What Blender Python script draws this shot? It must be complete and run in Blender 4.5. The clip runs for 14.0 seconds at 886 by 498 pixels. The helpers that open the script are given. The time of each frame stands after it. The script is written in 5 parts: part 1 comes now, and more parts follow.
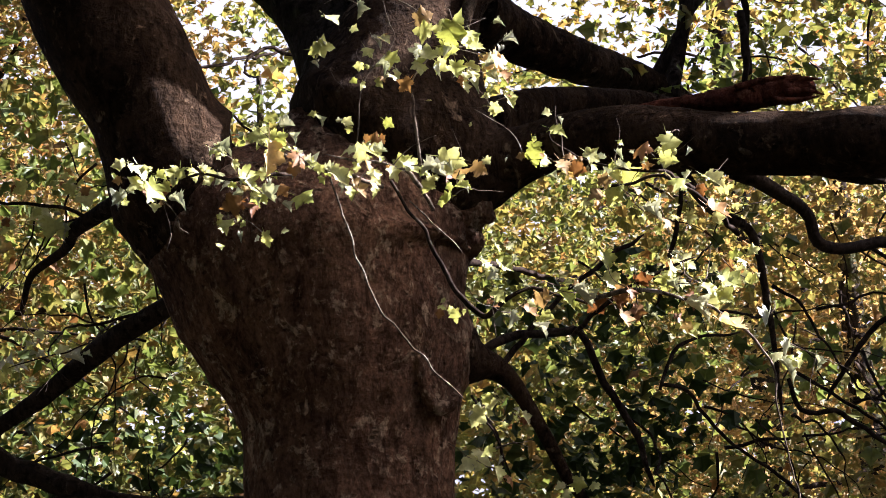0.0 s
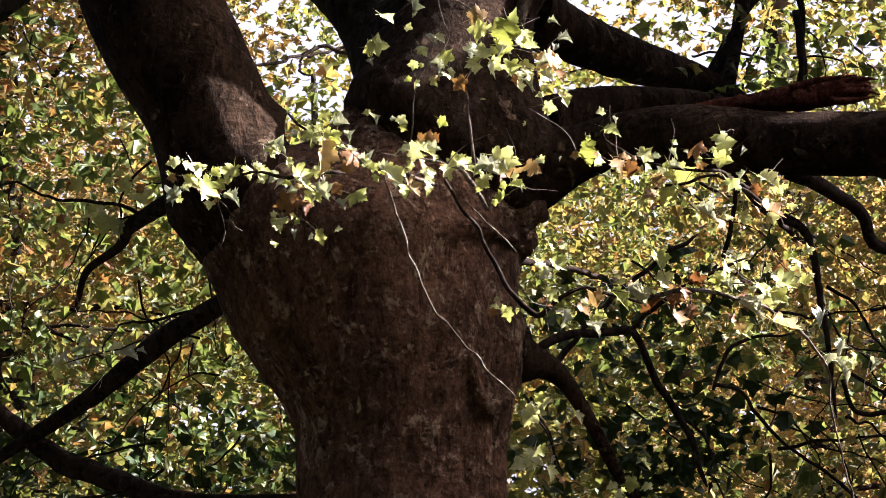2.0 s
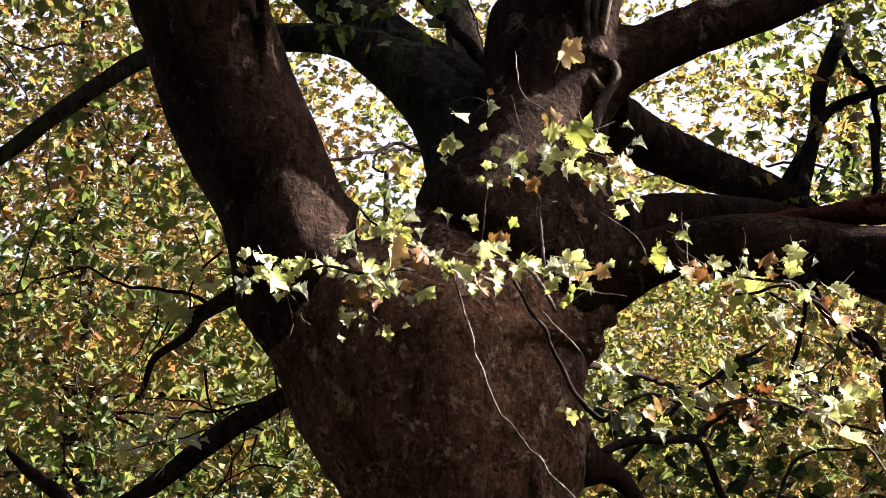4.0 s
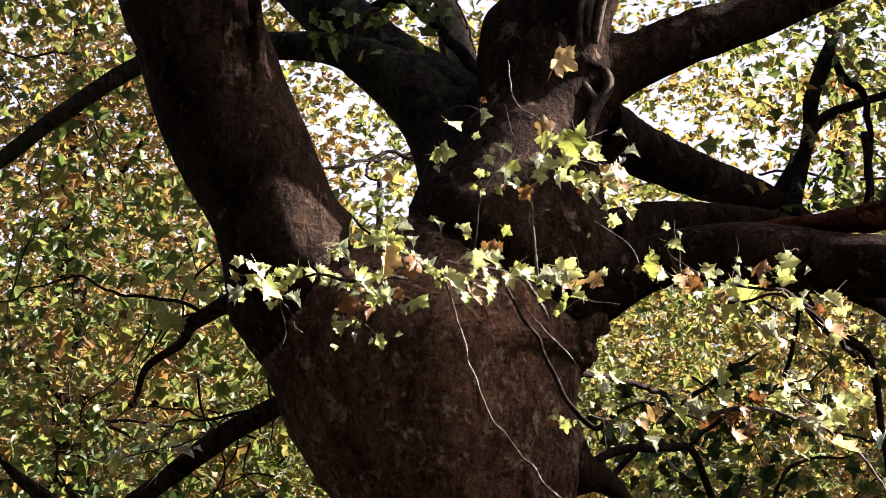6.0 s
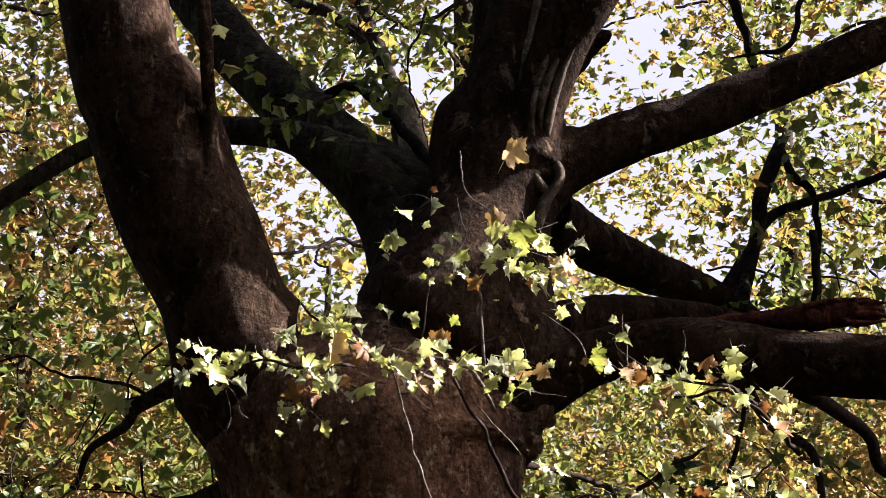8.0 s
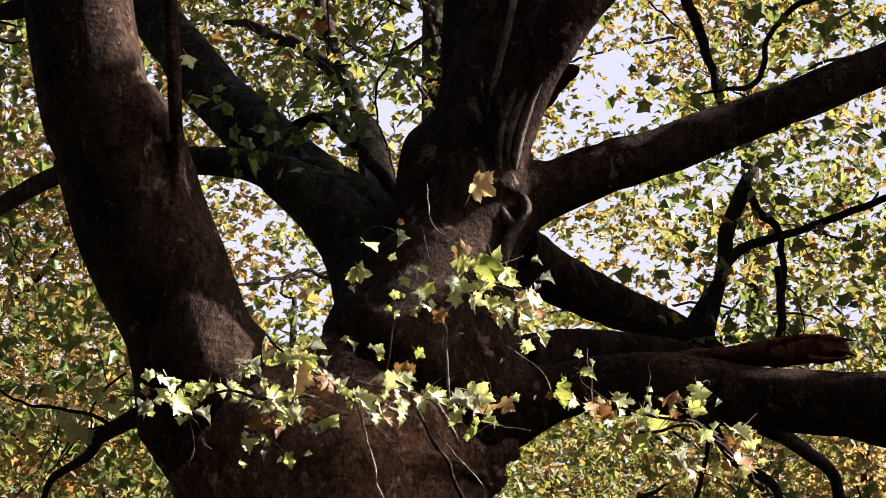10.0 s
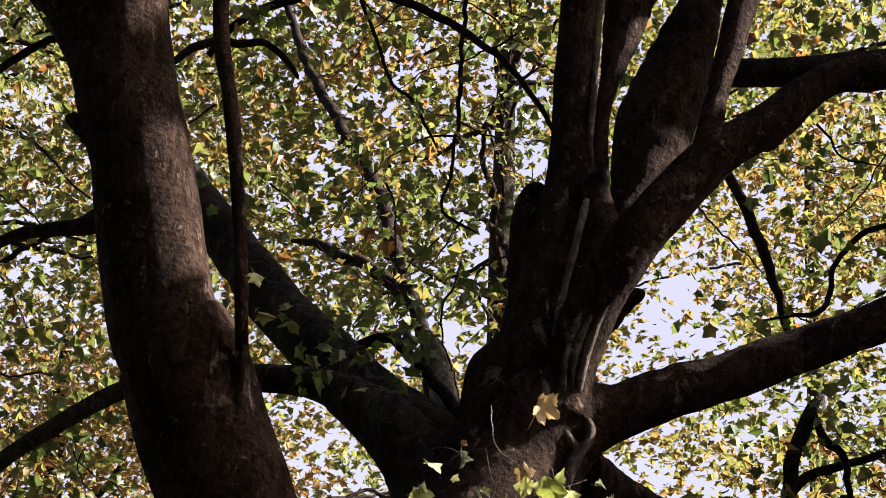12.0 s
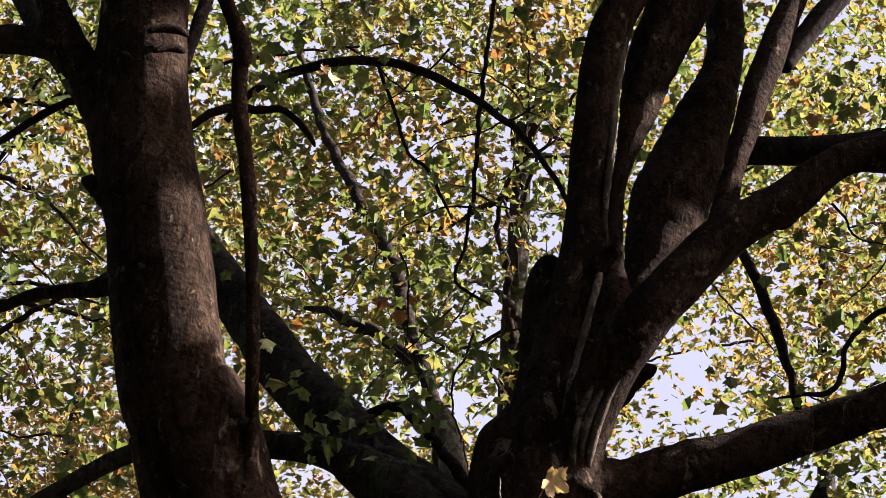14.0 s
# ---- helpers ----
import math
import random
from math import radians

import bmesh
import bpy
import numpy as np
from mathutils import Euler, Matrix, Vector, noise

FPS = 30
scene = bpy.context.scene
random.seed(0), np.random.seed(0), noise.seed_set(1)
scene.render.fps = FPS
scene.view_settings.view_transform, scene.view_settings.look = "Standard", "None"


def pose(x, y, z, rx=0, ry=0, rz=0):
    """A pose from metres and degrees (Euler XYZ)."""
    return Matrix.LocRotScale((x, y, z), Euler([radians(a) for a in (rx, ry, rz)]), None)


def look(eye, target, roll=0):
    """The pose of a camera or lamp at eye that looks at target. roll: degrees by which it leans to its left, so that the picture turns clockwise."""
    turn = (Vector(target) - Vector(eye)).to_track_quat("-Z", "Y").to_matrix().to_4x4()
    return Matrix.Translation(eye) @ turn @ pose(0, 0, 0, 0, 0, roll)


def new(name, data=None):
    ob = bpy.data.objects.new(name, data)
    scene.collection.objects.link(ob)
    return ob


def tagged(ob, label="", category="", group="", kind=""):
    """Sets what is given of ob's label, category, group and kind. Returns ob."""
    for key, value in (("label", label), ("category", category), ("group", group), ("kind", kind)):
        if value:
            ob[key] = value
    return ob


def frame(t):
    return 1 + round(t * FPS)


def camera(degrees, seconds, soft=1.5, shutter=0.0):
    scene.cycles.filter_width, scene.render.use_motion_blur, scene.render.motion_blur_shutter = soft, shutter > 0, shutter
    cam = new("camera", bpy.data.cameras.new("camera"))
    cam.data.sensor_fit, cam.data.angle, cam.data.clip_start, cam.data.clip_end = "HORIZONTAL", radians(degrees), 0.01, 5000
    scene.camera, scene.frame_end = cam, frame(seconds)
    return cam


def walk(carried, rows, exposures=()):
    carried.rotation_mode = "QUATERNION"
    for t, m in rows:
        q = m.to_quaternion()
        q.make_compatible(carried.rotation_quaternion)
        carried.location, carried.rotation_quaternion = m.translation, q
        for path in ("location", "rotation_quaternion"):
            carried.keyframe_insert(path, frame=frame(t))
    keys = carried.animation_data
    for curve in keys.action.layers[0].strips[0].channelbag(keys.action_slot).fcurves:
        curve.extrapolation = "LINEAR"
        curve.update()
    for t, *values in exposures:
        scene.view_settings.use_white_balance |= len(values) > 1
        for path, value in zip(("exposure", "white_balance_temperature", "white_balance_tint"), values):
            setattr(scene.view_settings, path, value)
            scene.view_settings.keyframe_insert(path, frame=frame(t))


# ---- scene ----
cam = camera(21.74, 14.0, soft=0.8)
walk(cam, [
    (0, pose(0, 0, 1.6, 106.029, 3.388, 0.973)),
    (0.5, pose(0, 0, 1.6, 106.167, 3.254, 1.222)),
    (1, pose(0, 0, 1.6, 105.983, 3.540, 1.396)),
    (1.5, pose(0, 0, 1.6, 105.901, 3.558, 1.370)),
    (2, pose(0, 0, 1.6, 106.061, 2.732, 2.165)),
    (2.5, pose(0, 0, 1.6, 106.562, 1.974, 4.028)),
    (3, pose(0, 0, 1.6, 107.298, 1.196, 3.915)),
    (3.5, pose(0, 0, 1.6, 108.128, 0.174, 3.062)),
    (3.7, pose(0, 0, 1.6, 108.391, 0.261, 3.191)),
    (5.8, pose(0, 0, 1.6, 108.840, 0.008, 2.864)),
    (6, pose(0, 0, 1.6, 108.763, 0.302, 3.008)),
    (6.5, pose(0, 0, 1.6, 108.760, 0.059, 3.005)),
    (7, pose(0, 0, 1.6, 109.387, 0.062, 2.988)),
    (7.5, pose(0, 0, 1.6, 110.110, -0.439, 2.143)),
    (8, pose(0, 0, 1.6, 110.974, -0.503, 1.362)),
    (8.2, pose(0, 0, 1.6, 111.268, -0.534, 1.144)),
    (10.5, pose(0, 0, 1.6, 112.159, -0.777, 0.334)),
    (11, pose(0, 0, 1.6, 113.710, -0.680, 0.597)),
    (11.5, pose(0, 0, 1.6, 116.038, -1.475, 1.075)),
    (12, pose(0, 0, 1.6, 117.256, -2.322, 1.409)),
    (12.5, pose(0, 0, 1.6, 117.233, -2.239, 1.921)),
    (13, pose(0, 0, 1.6, 117.239, -2.936, 1.462)),
    (13.5, pose(0, 0, 1.6, 118.102, -3.484, 1.222)),
    (14, pose(0, 0, 1.6, 119.023, -3.657, 1.067)),
], exposures=[(0.0, 2.62, 5750, 21), (4.0, 2.64, 5750, 21), (8.0, 2.39, 5800, 20), (14.0, 2.19, 5800, 20)])

# ---- light ----
SUN = Vector((0.81, 0.1, 0.57)).normalized()          # towards the sun
world = bpy.data.worlds.new("sky")
scene.world = world
world.use_nodes = True
wn = world.node_tree
sky = wn.nodes.new("ShaderNodeTexSky")
sky.sky_type = "NISHITA"
sky.sun_disc = False
sky.sun_elevation = math.asin(SUN.z)
sky.sun_rotation = math.atan2(SUN.x, SUN.y)
sky.air_density, sky.dust_density, sky.ozone_density = 1.0, 7.0, 0.6
wn.links.new(sky.outputs[0], wn.nodes["Background"].inputs[0])
wn.nodes["Background"].inputs[1].default_value = 0.045
sun_data = bpy.data.lights.new("sun", "SUN")
sun_data.energy, sun_data.angle, sun_data.color = 5.0, radians(0.53), (1.0, 0.95, 0.86)
sun = new("sun", sun_data)
sun.matrix_world = look(SUN * 60, (0, 0, 0))


# ---- materials ----
def ramp(nt, fac, stops):
    n = nt.nodes.new("ShaderNodeValToRGB")
    while len(n.color_ramp.elements) < len(stops):
        n.color_ramp.elements.new(0.5)
    for e, (p, c) in zip(n.color_ramp.elements, stops):
        e.position, e.color = p, (*c, 1)
    nt.links.new(fac, n.inputs[0])
    return n.outputs[0]


def tex_noise(nt, vec, scale, detail=4, rough=0.55, distort=0.0):
    n = nt.nodes.new("ShaderNodeTexNoise")
    n.inputs["Scale"].default_value, n.inputs["Detail"].default_value = scale, detail
    n.inputs["Roughness"].default_value, n.inputs["Distortion"].default_value = rough, distort
    nt.links.new(vec, n.inputs["Vector"])
    return n.outputs[0]


def mix_rgb(nt, fac, a, b, mode="MIX"):
    n = nt.nodes.new("ShaderNodeMix")
    n.data_type, n.blend_type = "RGBA", mode
    for sock, v in ((n.inputs[0], fac), (n.inputs[6], a), (n.inputs[7], b)):
        if isinstance(v, bpy.types.NodeSocket):
            nt.links.new(v, sock)
        else:
            sock.default_value = v if isinstance(v, float) else (*v, 1)
    return n.outputs[2]


def material(name):
    m = bpy.data.materials.new(name)
    m.use_nodes = True
    return m, m.node_tree, m.node_tree.nodes["Principled BSDF"]


def bark_material(name, dark, mid, pale, patch=0.55, relief=1.0, moss=0.0, chip=0.7, rough_grain=0.7):
    """Plane bark: brown skin, paler plates where flakes have dropped, small pits, faint cross wrinkles."""
    m, nt, bsdf = material(name)
    pos = nt.nodes.new("ShaderNodeNewGeometry").outputs["Position"]
    stretch = nt.nodes.new("ShaderNodeMapping")
    stretch.inputs["Scale"].default_value = (1, 1, 0.75)
    nt.links.new(pos, stretch.inputs[0])
    v = stretch.outputs[0]
    broad = tex_noise(nt, v, 1.5, 6, 0.62, 0.8)
    flakes = tex_noise(nt, v, 6.0, 6, 0.66, 0.6)
    grain = tex_noise(nt, v, 34.0, 5, 0.7)
    c = ramp(nt, broad, [(0.34, dark), (0.62, mid)])
    c = mix_rgb(nt, ramp(nt, flakes, [(patch, (0, 0, 0)), (patch + 0.05, (1, 1, 1))]), c, pale)
    chips = tex_noise(nt, v, 15.0, 6, 0.72, 0.4)
    c = mix_rgb(nt, ramp(nt, chips, [(0.56, (0, 0, 0)), (0.68, (chip, chip, chip))]), c, pale)
    c = mix_rgb(nt, rough_grain, c, ramp(nt, grain, [(0.32, (0.3, 0.28, 0.26)), (0.6, (1.0, 1.0, 1.0))]), "MULTIPLY")
    fleck = nt.nodes.new("ShaderNodeMapping")
    fleck.inputs["Scale"].default_value = (13, 13, 24)
    nt.links.new(pos, fleck.inputs[0])
    pits = nt.nodes.new("ShaderNodeTexVoronoi")
    pits.inputs["Scale"].default_value = 1.0
    nt.links.new(fleck.outputs[0], pits.inputs["Vector"])
    pit = ramp(nt, pits.outputs["Distance"], [(0.2, (0.12, 0.09, 0.07)), (0.34, (1, 1, 1))])
    c = mix_rgb(nt, ramp(nt, flakes, [(0.46, (0.05, 0.05, 0.05)), (0.58, (0.75, 0.75, 0.75))]), c, pit, "MULTIPLY")
    if moss:
        c = mix_rgb(nt, ramp(nt, tex_noise(nt, v, 3.1, 6, 0.7), [(0.5, (0, 0, 0)), (0.66, (moss, moss, moss))]), c, (0.07, 0.085, 0.03))
    crack = nt.nodes.new("ShaderNodeMapping")
    crack.inputs["Scale"].default_value = (1, 1, 0.45)
    nt.links.new(pos, crack.inputs[0])
    cracks = tex_noise(nt, crack.outputs[0], 11.0, 7, 0.68, 0.8)
    c = mix_rgb(nt, 0.85, c, ramp(nt, cracks, [(0.38, (0.3, 0.27, 0.25)), (0.52, (0.95, 0.95, 0.95)), (0.7, (1.35, 1.3, 1.2))]), "MULTIPLY")
    nt.links.new(c, bsdf.inputs["Base Color"])
    bsdf.inputs["Roughness"].default_value = 0.82
    bsdf.inputs["Specular IOR Level"].default_value = 0.025
    h = nt.nodes.new("ShaderNodeMath")
    h.operation = "MULTIPLY_ADD"
    nt.links.new(flakes, h.inputs[0])
    h.inputs[1].default_value = 0.8
    fine = nt.nodes.new("ShaderNodeMath")
    fine.operation = "MULTIPLY"
    fine.inputs[1].default_value = 0.6
    nt.links.new(cracks, fine.inputs[0])
    nt.links.new(fine.outputs[0], h.inputs[2])
    h2 = nt.nodes.new("ShaderNodeMath")
    h2.operation = "MULTIPLY_ADD"
    nt.links.new(pits.outputs["Distance"], h2.inputs[0])
    h2.inputs[1].default_value = 0.265
    h3 = nt.nodes.new("ShaderNodeMath")
    h3.operation = "MULTIPLY_ADD"
    h3.inputs[1].default_value = 0.9
    nt.links.new(chips, h3.inputs[0])
    nt.links.new(h.outputs[0], h3.inputs[2])
    nt.links.new(h3.outputs[0], h2.inputs[2])
    b = nt.nodes.new("ShaderNodeBump")
    b.inputs["Strength"].default_value, b.inputs["Distance"].default_value = 1.0 * relief, 0.03
    nt.links.new(h2.outputs[0], b.inputs["Height"])
    nt.links.new(b.outputs[0], bsdf.inputs["Normal"])
    return m


def leaf_material(name, stops, through_light=0.5, gloss=0.35, per_object=False, patch_stops=None, wax=0.05):
    """Thin leaf: diffuse, light coming through, and a waxy sheen; the tone changes leaf by leaf."""
    m, nt, bsdf = material(name)
    nt.nodes.remove(bsdf)
    geo = nt.nodes.new("ShaderNodeNewGeometry")
    if per_object:
        rnd = nt.nodes.new("ShaderNodeObjectInfo").outputs["Random"]
    else:
        spray = nt.nodes.new("ShaderNodeMapRange")
        spray.inputs[1].default_value, spray.inputs[2].default_value = 0.34, 0.66
        nt.links.new(tex_noise(nt, geo.outputs["Position"], 1.1, 2), spray.inputs[0])
        half = nt.nodes.new("ShaderNodeMix")
        half.inputs[0].default_value = 0.5
        nt.links.new(geo.outputs["Random Per Island"], half.inputs[2])
        nt.links.new(spray.outputs[0], half.inputs[3])
        rnd = half.outputs[0]
    c = ramp(nt, rnd, stops)
    if patch_stops:
        where = tex_noise(nt, geo.outputs["Position"], 0.33, 3)
        c = mix_rgb(nt, ramp(nt, where, [(0.47, (0, 0, 0)), (0.6, (0.75, 0.75, 0.75))]), c, ramp(nt, rnd, patch_stops))
    blot = tex_noise(nt, geo.outputs["Position"], 28.0, 3)
    c = mix_rgb(nt, 0.4, c, ramp(nt, blot, [(0.35, (0.45, 0.42, 0.3)), (0.6, (1, 1, 1))]), "MULTIPLY")
    dif = nt.nodes.new("ShaderNodeBsdfDiffuse")
    tra = nt.nodes.new("ShaderNodeBsdfTranslucent")
    glo = nt.nodes.new("ShaderNodeBsdfGlossy")
    glo.inputs["Roughness"].default_value = gloss
    nt.links.new(c, dif.inputs[0])
    warm = mix_rgb(nt, 1.0, c, (1.0, 0.98, 0.7), "MULTIPLY")
    nt.links.new(warm, tra.inputs[0])
    mx = nt.nodes.new("ShaderNodeMixShader")
    mx.inputs[0].default_value = through_light
    nt.links.new(dif.outputs[0], mx.inputs[1])
    nt.links.new(tra.outputs[0], mx.inputs[2])
    fr = nt.nodes.new("ShaderNodeLayerWeight")
    sheen = nt.nodes.new("ShaderNodeMath")
    sheen.operation = "MULTIPLY_ADD"
    sheen.inputs[1].default_value, sheen.inputs[2].default_value = wax, wax * 0.25
    nt.links.new(fr.outputs["Facing"], sheen.inputs[0])
    mg = nt.nodes.new("ShaderNodeMixShader")
    nt.links.new(sheen.outputs[0], mg.inputs[0])
    nt.links.new(mx.outputs[0], mg.inputs[1])
    nt.links.new(glo.outputs[0], mg.inputs[2])
    nt.links.new(mg.outputs[0], nt.nodes["Material Output"].inputs[0])
    return m


# same bark twice: trunk lightened, limbs darkened, their shade put into the colour
BARK = bark_material("plane_bark", (0.095, 0.047, 0.029), (0.3, 0.163, 0.1), (0.54, 0.37, 0.24), 0.57, 2.2, 0.0, 0.95, 0.85)
BARK_LIMB_SHADED = bark_material("shaded_limb_bark", (0.02, 0.011, 0.006), (0.06, 0.036, 0.022), (0.19, 0.13, 0.082), 0.61, 1.5, 0.0, 0.45, 0.6)
BARK_MOSS = bark_material("mossy_bark", (0.032, 0.023, 0.018), (0.06, 0.046, 0.035), (0.11, 0.09, 0.07), 0.58, 1.0, 0.7)
BARK_TWIG = bark_material("twig_bark", (0.03, 0.02, 0.016), (0.05, 0.036, 0.028), (0.09, 0.07, 0.055), 0.6, 0.5)
TWIG_PALE = bark_material("pale_twig", (0.09, 0.066, 0.048), (0.2, 0.16, 0.125), (0.4, 0.34, 0.28), 0.56, 0.4)
# pale bark with the sunlight on the rear limb put into its colour
SUNLIT_BARK = bark_material("sunlit_limb_bark", (0.16, 0.12, 0.08), (0.34, 0.28, 0.2), (0.5, 0.44, 0.34), 0.56, 0.8)
# paler than the limbs: sunlit edges painted into the bark colour
LIT_RIM_BARK = bark_material("lit_rim_bark", (0.06, 0.045, 0.031), (0.14, 0.105, 0.074), (0.28, 0.22, 0.165), 0.56, 0.6)
SPLIT_WOOD = bark_material("split_wood", (0.07, 0.022, 0.014), (0.13, 0.042, 0.024), (0.2, 0.085, 0.05), 0.6, 1.6)
LEAF_GREEN = [(0.0, (0.065, 0.085, 0.025)), (0.35, (0.135, 0.155, 0.042)), (0.62, (0.22, 0.23, 0.06)), (0.82, (0.3, 0.235, 0.075)), (0.92, (0.3, 0.13, 0.04)), (1.0, (0.13, 0.06, 0.025))]
LEAF_RUST = [(0.0, (0.11, 0.105, 0.025)), (0.3, (0.29, 0.2, 0.07)), (0.6, (0.38, 0.22, 0.08)), (0.85, (0.28, 0.12, 0.04)), (1.0, (0.12, 0.055, 0.025))]
CROWN_LEAF = leaf_material("crown_leaf", LEAF_GREEN, 0.6, 0.55, False, LEAF_RUST, 0.045)
# crown leaf darkened by colour: stands in for shade and cuts overhead glow
SHADED_LEAF = leaf_material("shaded_green_leaf", [(0.0, (0.03, 0.05, 0.014)), (0.6, (0.05, 0.08, 0.02)), (0.9, (0.1, 0.1, 0.025)), (1.0, (0.12, 0.06, 0.02))], 0.25, 0.45)
HANGING_LEAF = leaf_material("hanging_leaf", [(0.0, (0.075, 0.11, 0.03)), (0.5, (0.16, 0.195, 0.052)), (0.72, (0.29, 0.26, 0.08)), (0.85, (0.36, 0.18, 0.06)), (1.0, (0.2, 0.085, 0.04))], 0.5, 0.4)
RUST_LEAF = leaf_material("rust_tan_leaf", [(0.0, (0.2, 0.19, 0.065)), (0.35, (0.47, 0.33, 0.14)), (0.8, (0.56, 0.34, 0.14)), (1.0, (0.26, 0.12, 0.05))], 0.5, 0.5)
# very dark leaf for the unseen light-blocking trees, keeps bounced light low
SCREEN_LEAF = leaf_material("screen_tree_leaf", [(0.0, (0.02, 0.035, 0.012)), (0.6, (0.035, 0.055, 0.018)), (1.0, (0.06, 0.07, 0.025))], 0.2, 0.5)
LEAF_YELLOW = leaf_material("yellow_green_leaf", [(0.0, (0.4, 0.43, 0.1)), (0.5, (0.58, 0.58, 0.2)), (1.0, (0.7, 0.68, 0.35))], 0.4, 0.4, True, None, 0.06)
LEAF_BROWN = leaf_material("rusty_leaf", [(0.0, (0.22, 0.085, 0.03)), (0.5, (0.3, 0.16, 0.06)), (1.0, (0.42, 0.28, 0.13))], 0.4, 0.5, True, None, 0.04)
LEAF_PALE = leaf_material("pale_folded_leaf", [(0.0, (0.36, 0.38, 0.24)), (1.0, (0.56, 0.55, 0.46))], 0.3, 0.35, True, None, 0.12)
LEAF_GOLD = leaf_material("golden_leaf", [(0.0, (0.78, 0.52, 0.24)), (1.0, (0.82, 0.58, 0.3))], 0.42, 0.4, True, None, 0.05)


# ---- helpers for building ----
def empty(name, at, label, category, group="", kind=""):
    ob = new(name)
    ob.location = at
    return tagged(ob, label, category, group, kind)


def part_mesh(name, mesh, mats, parent, label="", kind=""):
    ob = new(name, mesh)
    if not mesh.materials:
        for m in mats:
            mesh.materials.append(m)
    ob.parent = parent
    p = parent
    off = Vector()
    while p:
        off += p.location
        p = p.parent
    ob.location = -off
    return tagged(ob, label, kind=kind)


def spline(rows, step):
    """Evenly spaced rows (x, y, z, r) on a smooth curve through the given ones."""
    q = np.array(rows, float)
    q = np.vstack([2 * q[0] - q[1], q, 2 * q[-1] - q[-2]])
    out = []
    for i in range(1, len(q) - 2):
        p0, p1, p2, p3 = q[i - 1:i + 3]
        n = max(2, int(np.linalg.norm(p2[:3] - p1[:3]) / step))
        for k in range(n):
            t = k / n
            out.append(0.5 * (2 * p1 + (p2 - p0) * t + (2 * p0 - 5 * p1 + 4 * p2 - p3) * t * t + (3 * p1 - p0 - 3 * p2 + p3) * t ** 3))
    out.append(q[-2])
    out = np.array(out)
    out[:, 3] = np.maximum(out[:, 3], 0.002)
    return out


def tube(rows, sides=24, lump=0.05, step=0.06, seed=0.0, kink=0.0, flat=1.0):
    """A limb as a mesh: rings along the curve, uneven with broad swellings and fine ridges."""
    c = spline(rows, step)
    if kink:
        for i in range(len(c)):
            w = noise.noise_vector(Vector(c[i, :3]) * 5.0 + Vector((seed, 3, 1))) + noise.noise_vector(Vector(c[i, :3]) * 14.0) * 0.35
            c[i, :3] += np.array(w) * kink * (0.025 + 0.25 * c[i, 3]) * min(1, 4 * i / len(c))
    tan = np.gradient(c[:, :3], axis=0)
    tan /= np.linalg.norm(tan, axis=1)[:, None] + 1e-9
    u = Vector(tan[0]).orthogonal().normalized()
    verts, faces = [], []
    n = len(c)
    for i in range(n):
        t = Vector(tan[i])
        u = (u - t * u.dot(t)).normalized()
        w = t.cross(u)
        p, r = Vector(c[i, :3]), c[i, 3]
        for k in range(sides):
            a = 2 * math.pi * k / sides
            d = u * math.cos(a) + w * math.sin(a)
            s = p + d * r
            q = s * (0.9 / max(r, 0.05) ** 0.5) + Vector((seed, 0, 0))
            e = 1 + lump * (noise.noise(q * 1.1) * 1.4 + noise.noise(q * 3.3) * 0.6 + noise.noise(Vector((math.cos(a) * 2.2, math.sin(a) * 2.2, i * step * 0.7 + seed))) * 0.9)
            o = d * r * e
            verts.append(p + Vector((o.x, o.y * flat, o.z)))
    for i in range(n - 1):
        for k in range(sides):
            a, b = i * sides + k, i * sides + (k + 1) % sides
            faces.append((a, b, b + sides, a + sides))
    faces.append(tuple(range(sides - 1, -1, -1)))
    faces.append(tuple((n - 1) * sides + k for k in range(sides)))
    me = bpy.data.meshes.new("limb")
    me.from_pydata(verts, [], faces)
    me.polygons.foreach_set("use_smooth", [True] * (len(faces) - 2) + [False, False])
    return me


def leaf_outline():
    """Half outline of a plane leaf, base to tip: three lobes a side with coarse teeth."""
    return [(0.04, 0.0), (0.14, -0.08), (0.27, -0.1), (0.27, -0.04), (0.43, -0.04), (0.4, 0.04), (0.46, 0.1), (0.35, 0.15), (0.34, 0.2), (0.45, 0.25), (0.45, 0.32), (0.56, 0.36), (0.55, 0.43), (0.68, 0.53),
            (0.52, 0.55), (0.48, 0.62), (0.4, 0.59), (0.35, 0.64), (0.26, 0.6), (0.24, 0.67), (0.3, 0.74), (0.22, 0.77), (0.22, 0.85), (0.11, 0.88), (0.0, 1.06)]


def plain_leaf(fold, curl, seed, simple=False, fine=False):
    """Vertices and triangles of a lobed leaf seen from afar, folded along its midrib."""
    rnd = random.Random(seed)
    half = [(0.4, 0.3), (0.3, 0.7)] if simple else [(0.45, -0.07), (0.35, 0.17), (0.66, 0.47), (0.36, 0.58), (0.22, 0.76)] if fine else [(0.47, -0.06), (0.34, 0.17), (0.65, 0.49), (0.28, 0.6)]
    right = [(x * rnd.uniform(0.88, 1.12), y) for x, y in half]
    left = [(-x * rnd.uniform(0.88, 1.12), y) for x, y in half]
    pts = [(0.0, 0.0), (0.0, 1.0)] + right + left
    verts = [(x, y, fold * abs(x) + curl * (y - 0.4) ** 2) for x, y in pts]
    n = len(half)
    tris = []
    for base in (2, 2 + n):
        path = list(range(base, base + n)) + [1]
        tris += [(0, a, b) for a, b in zip(path, path[1:])]
    return np.array(verts), np.array(tris)


